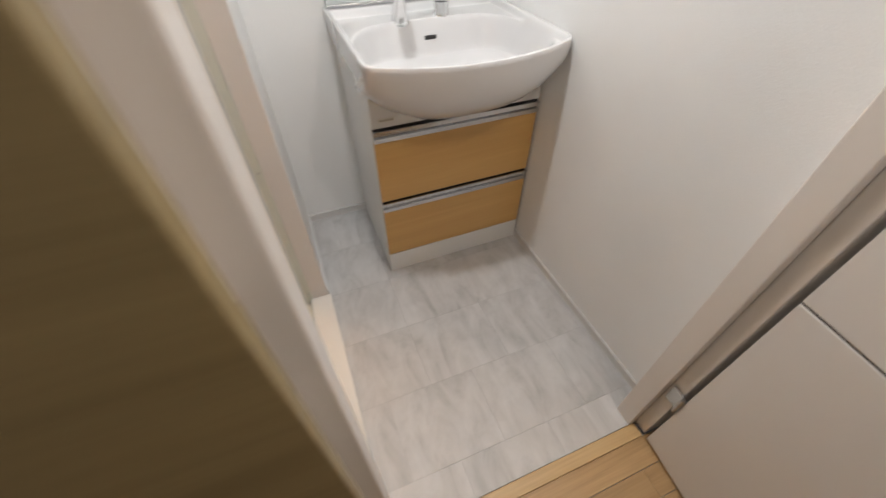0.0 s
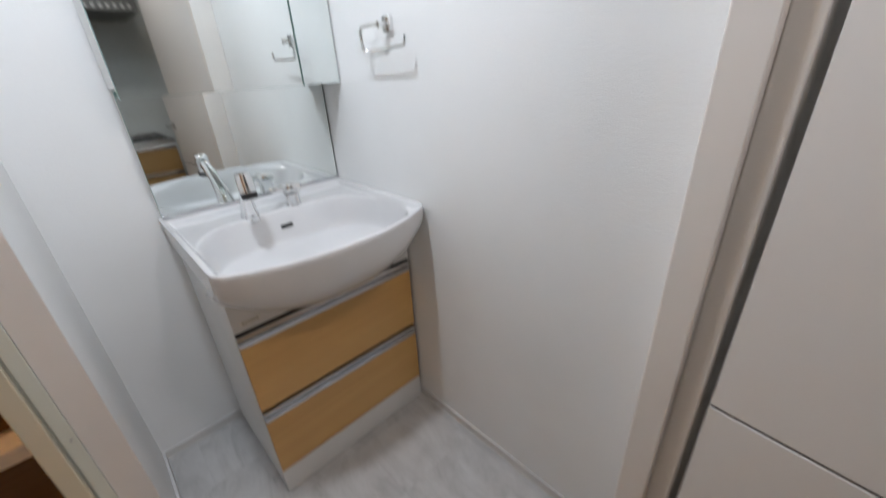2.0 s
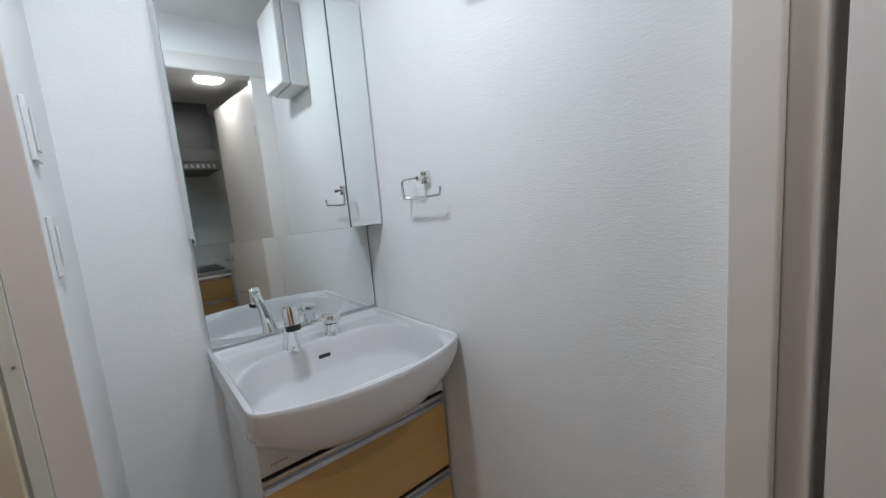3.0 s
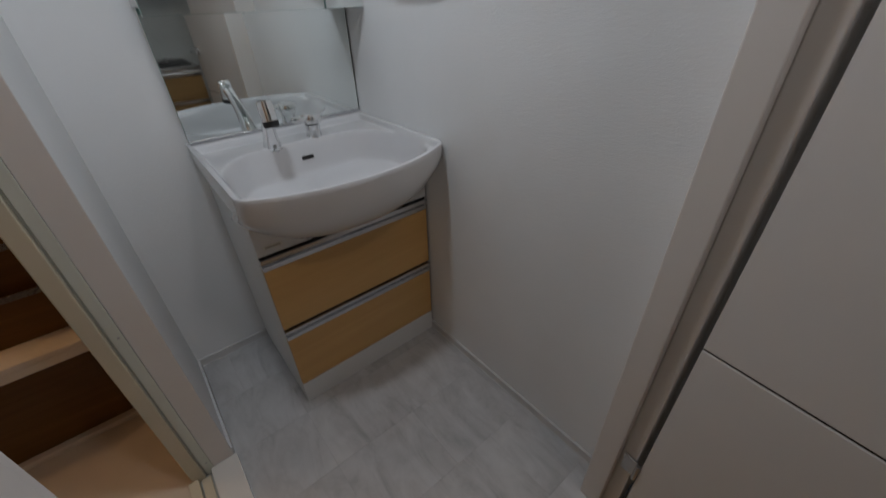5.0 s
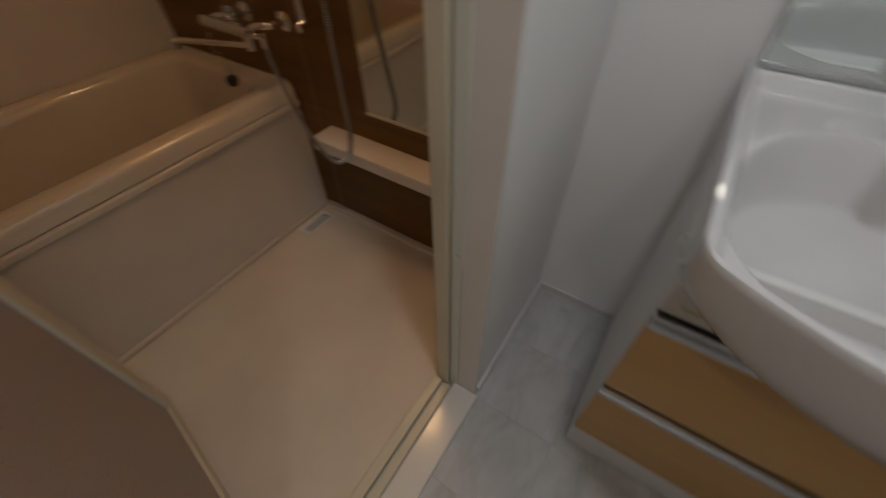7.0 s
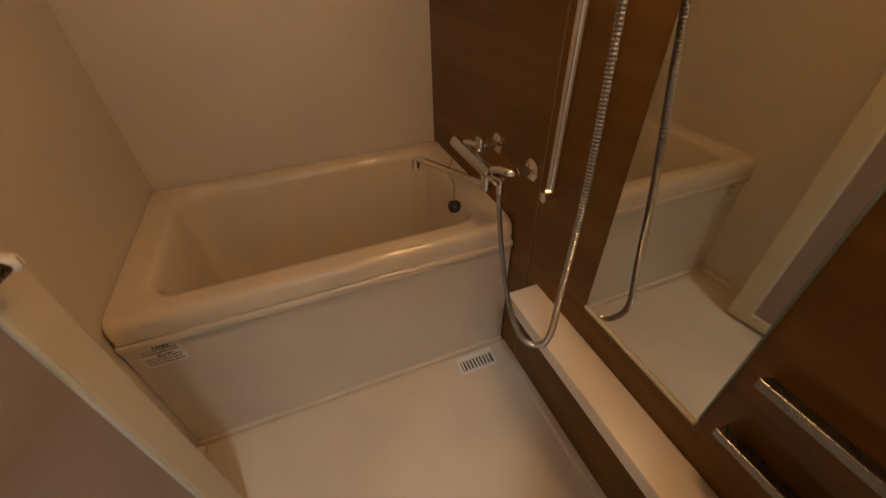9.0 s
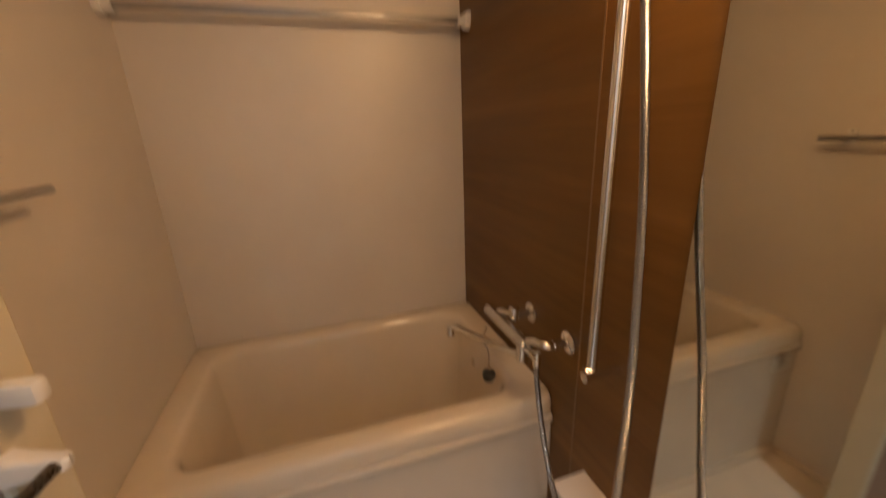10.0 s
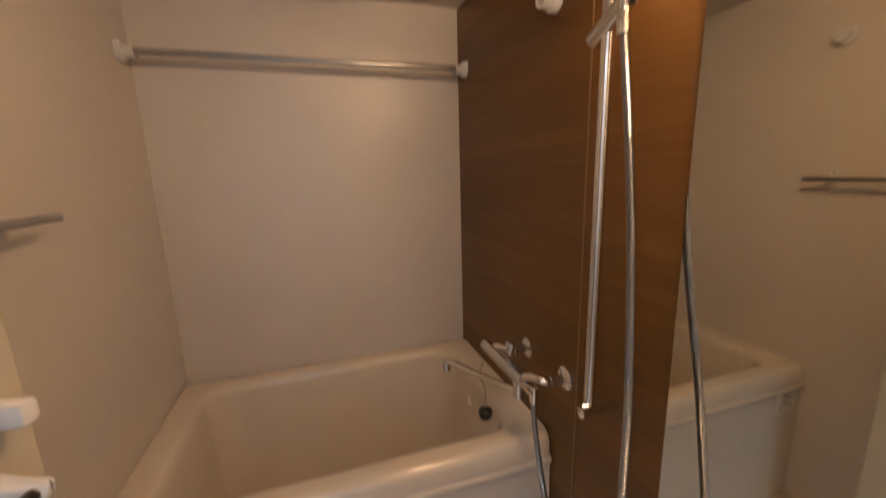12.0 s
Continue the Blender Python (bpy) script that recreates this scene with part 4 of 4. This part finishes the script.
part("shade", turned([(0.04, 0.03), (0.075, 0.06), (0.09, 0.11), (0.08, 0.16), (0.045, 0.19), (0, 0.2)], (-1.387, BY1, 1.83), (0, -1, 0), 28), M_GLOWB, wl, "glowing milky globe", True)

# ---- hall and kitchen seen in the mirror ----
kit = thing("kitchen_counter", "kitchen counter with brown wood drawers and steel top", "kitchen counter")
KX0, KX1, KF = -1.75, -0.12, -2.42
part("worktop", box((KX0, -3.048, 0.82), (KX1, KF - 0.015, 0.855), 0.004), M_STEEL, kit, "steel worktop")
part("body", box((KX0 + 0.005, -3.045, 0.08), (KX1 - 0.005, KF - 0.02, 0.8195)), M_CABWHITE, kit)
part("plinth", box((KX0 + 0.005, -3.0, 0.0), (KX1 - 0.005, KF - 0.07, 0.0795)), M_GROOVE, kit)
for i in range(3):
    x0 = KX0 + 0.006 + i * (KX1 - KX0 - 0.012) / 3
    x1 = x0 + (KX1 - KX0 - 0.012) / 3 - 0.004
    for z0, z1 in ((0.085, 0.36), (0.39, 0.58), (0.61, 0.785)):
        d = part("drawer_front", box((x0, KF - 0.0195, z0), (x1, KF, z1), 0.0015), M_KITCHEN, kit)
        part("pull_rail", box((x0, KF - 0.0195, z1 + 0.001), (x1, KF + 0.004, z1 + 0.026), 0.002), M_ALU, d)
stove = thing("gas_stove", "black gas stove set in the kitchen worktop", "stove")
part("top_plate", box((-0.72, -2.95, 0.8553), (-0.16, -2.50, 0.866), 0.004), M_BLACK, stove)
for x in (-0.58, -0.30):
    part("burner", turned([(0.05, 0), (0.05, 0.012), (0.035, 0.018), (0, 0.018)], (x, -2.70, 0.866), (0, 0, 1), 20), M_STEEL, stove)
    part("pan_support", boxes(((x - 0.09, -2.704, 0.8665), (x + 0.09, -2.696, 0.895)), ((x - 0.004, -2.79, 0.8665), (x + 0.004, -2.705, 0.895)), ((x - 0.004, -2.695, 0.8665), (x + 0.004, -2.61, 0.895))), M_STEEL, stove)
hood = thing("range_hood", "dark range hood with a filter above the stove", "range hood")
part("canopy", box((-0.76, -3.048, 1.70), (-0.12, -2.45, 1.86), 0.006), M_HOOD, hood)
part("duct_cover", box((-0.76, -3.048, 1.8605), (-0.12, -2.62, HALL_H - 0.001), 0.004), M_HOOD, hood)
part("front_band", box((-0.755, -2.4495, 1.76), (-0.125, -2.44, 1.85), 0.002), M_HOOD, hood)
for i in range(16):
    x = -0.74 + i * 0.038
    part("filter_slot", box((x, -2.4495, 1.715), (x + 0.016, -2.447, 1.74)), M_STEEL, hood)
panel = tagged(thing("wall_panel", "olive brown wooden panel on the hall wall", "wall panel", "", "structure"))
part("board", box((-1.75, Y1 - 0.03, 0.0), (-0.860, Y1 - 0.010, DH), 0.002), M_DARKOAK, panel)

# ---- floor pieces ----
def tile_mesh(x0, y0, x1, y1, z0, z1, mat, name, bev=0.0006):
    me = bpy.data.meshes.new(name)
    bm = box((-(x1 - x0) / 2, -(y1 - y0) / 2, z0), ((x1 - x0) / 2, (y1 - y0) / 2, z1), bev, 1)
    bmesh.ops.recalc_face_normals(bm, faces=bm.faces)
    bm.to_mesh(me)
    bm.free()
    me.materials.append(mat)
    return me


ys = [-1.385, -1.28, -1.03, -0.78, -0.53, -0.28, YB - 0.0005]
for j, (ya, yb) in enumerate(zip(ys, ys[1:])):
    off = (0.0, 0.15)[j % 2] if j not in (2, 3) else 0.0
    xs = [-0.884]
    x = -0.93 + off
    while x < -0.0005:
        if x > -0.87:
            xs.append(x)
        x += 0.30
    xs.append(-0.0005)
    for xa, xb in zip(xs, xs[1:]):
        ob = new("tile", tile_mesh(xa + 0.0002, ya + 0.0002, xb - 0.0002, yb - 0.0002, -0.0035, 0.0, M_TILE, "tile", 0.0002))
        ob.location = ((xa + xb) / 2, (ya + yb) / 2, 0)
        ob.parent = floor_wash
plank = [tile_mesh(0, 0, 0.9, 0.0735, -0.0075, -0.001, M_OAK, "plank"), tile_mesh(0, 0, 0.45, 0.0735, -0.0075, -0.001, M_OAK, "plank")]
for j in range(22):
    y = -1.427 - 0.0375 - j * 0.075
    if y < -3.03:
        break
    x = -2.398 + (0.45 if j % 2 else 0.0) + 0.2257
    if j % 2:
        ob = new("plank", plank[1])
        ob.location = (-2.398 + 0.225, y, 0)
        ob.parent = floor_hall
        x = -2.398 + 0.4505 + 0.45
    else:
        x = -2.398 + 0.45
    while x < 1.0 - 0.3:
        ob = new("plank", plank[0])
        ob.location = (x, y, 0)
        ob.parent = floor_hall
        x += 0.9006
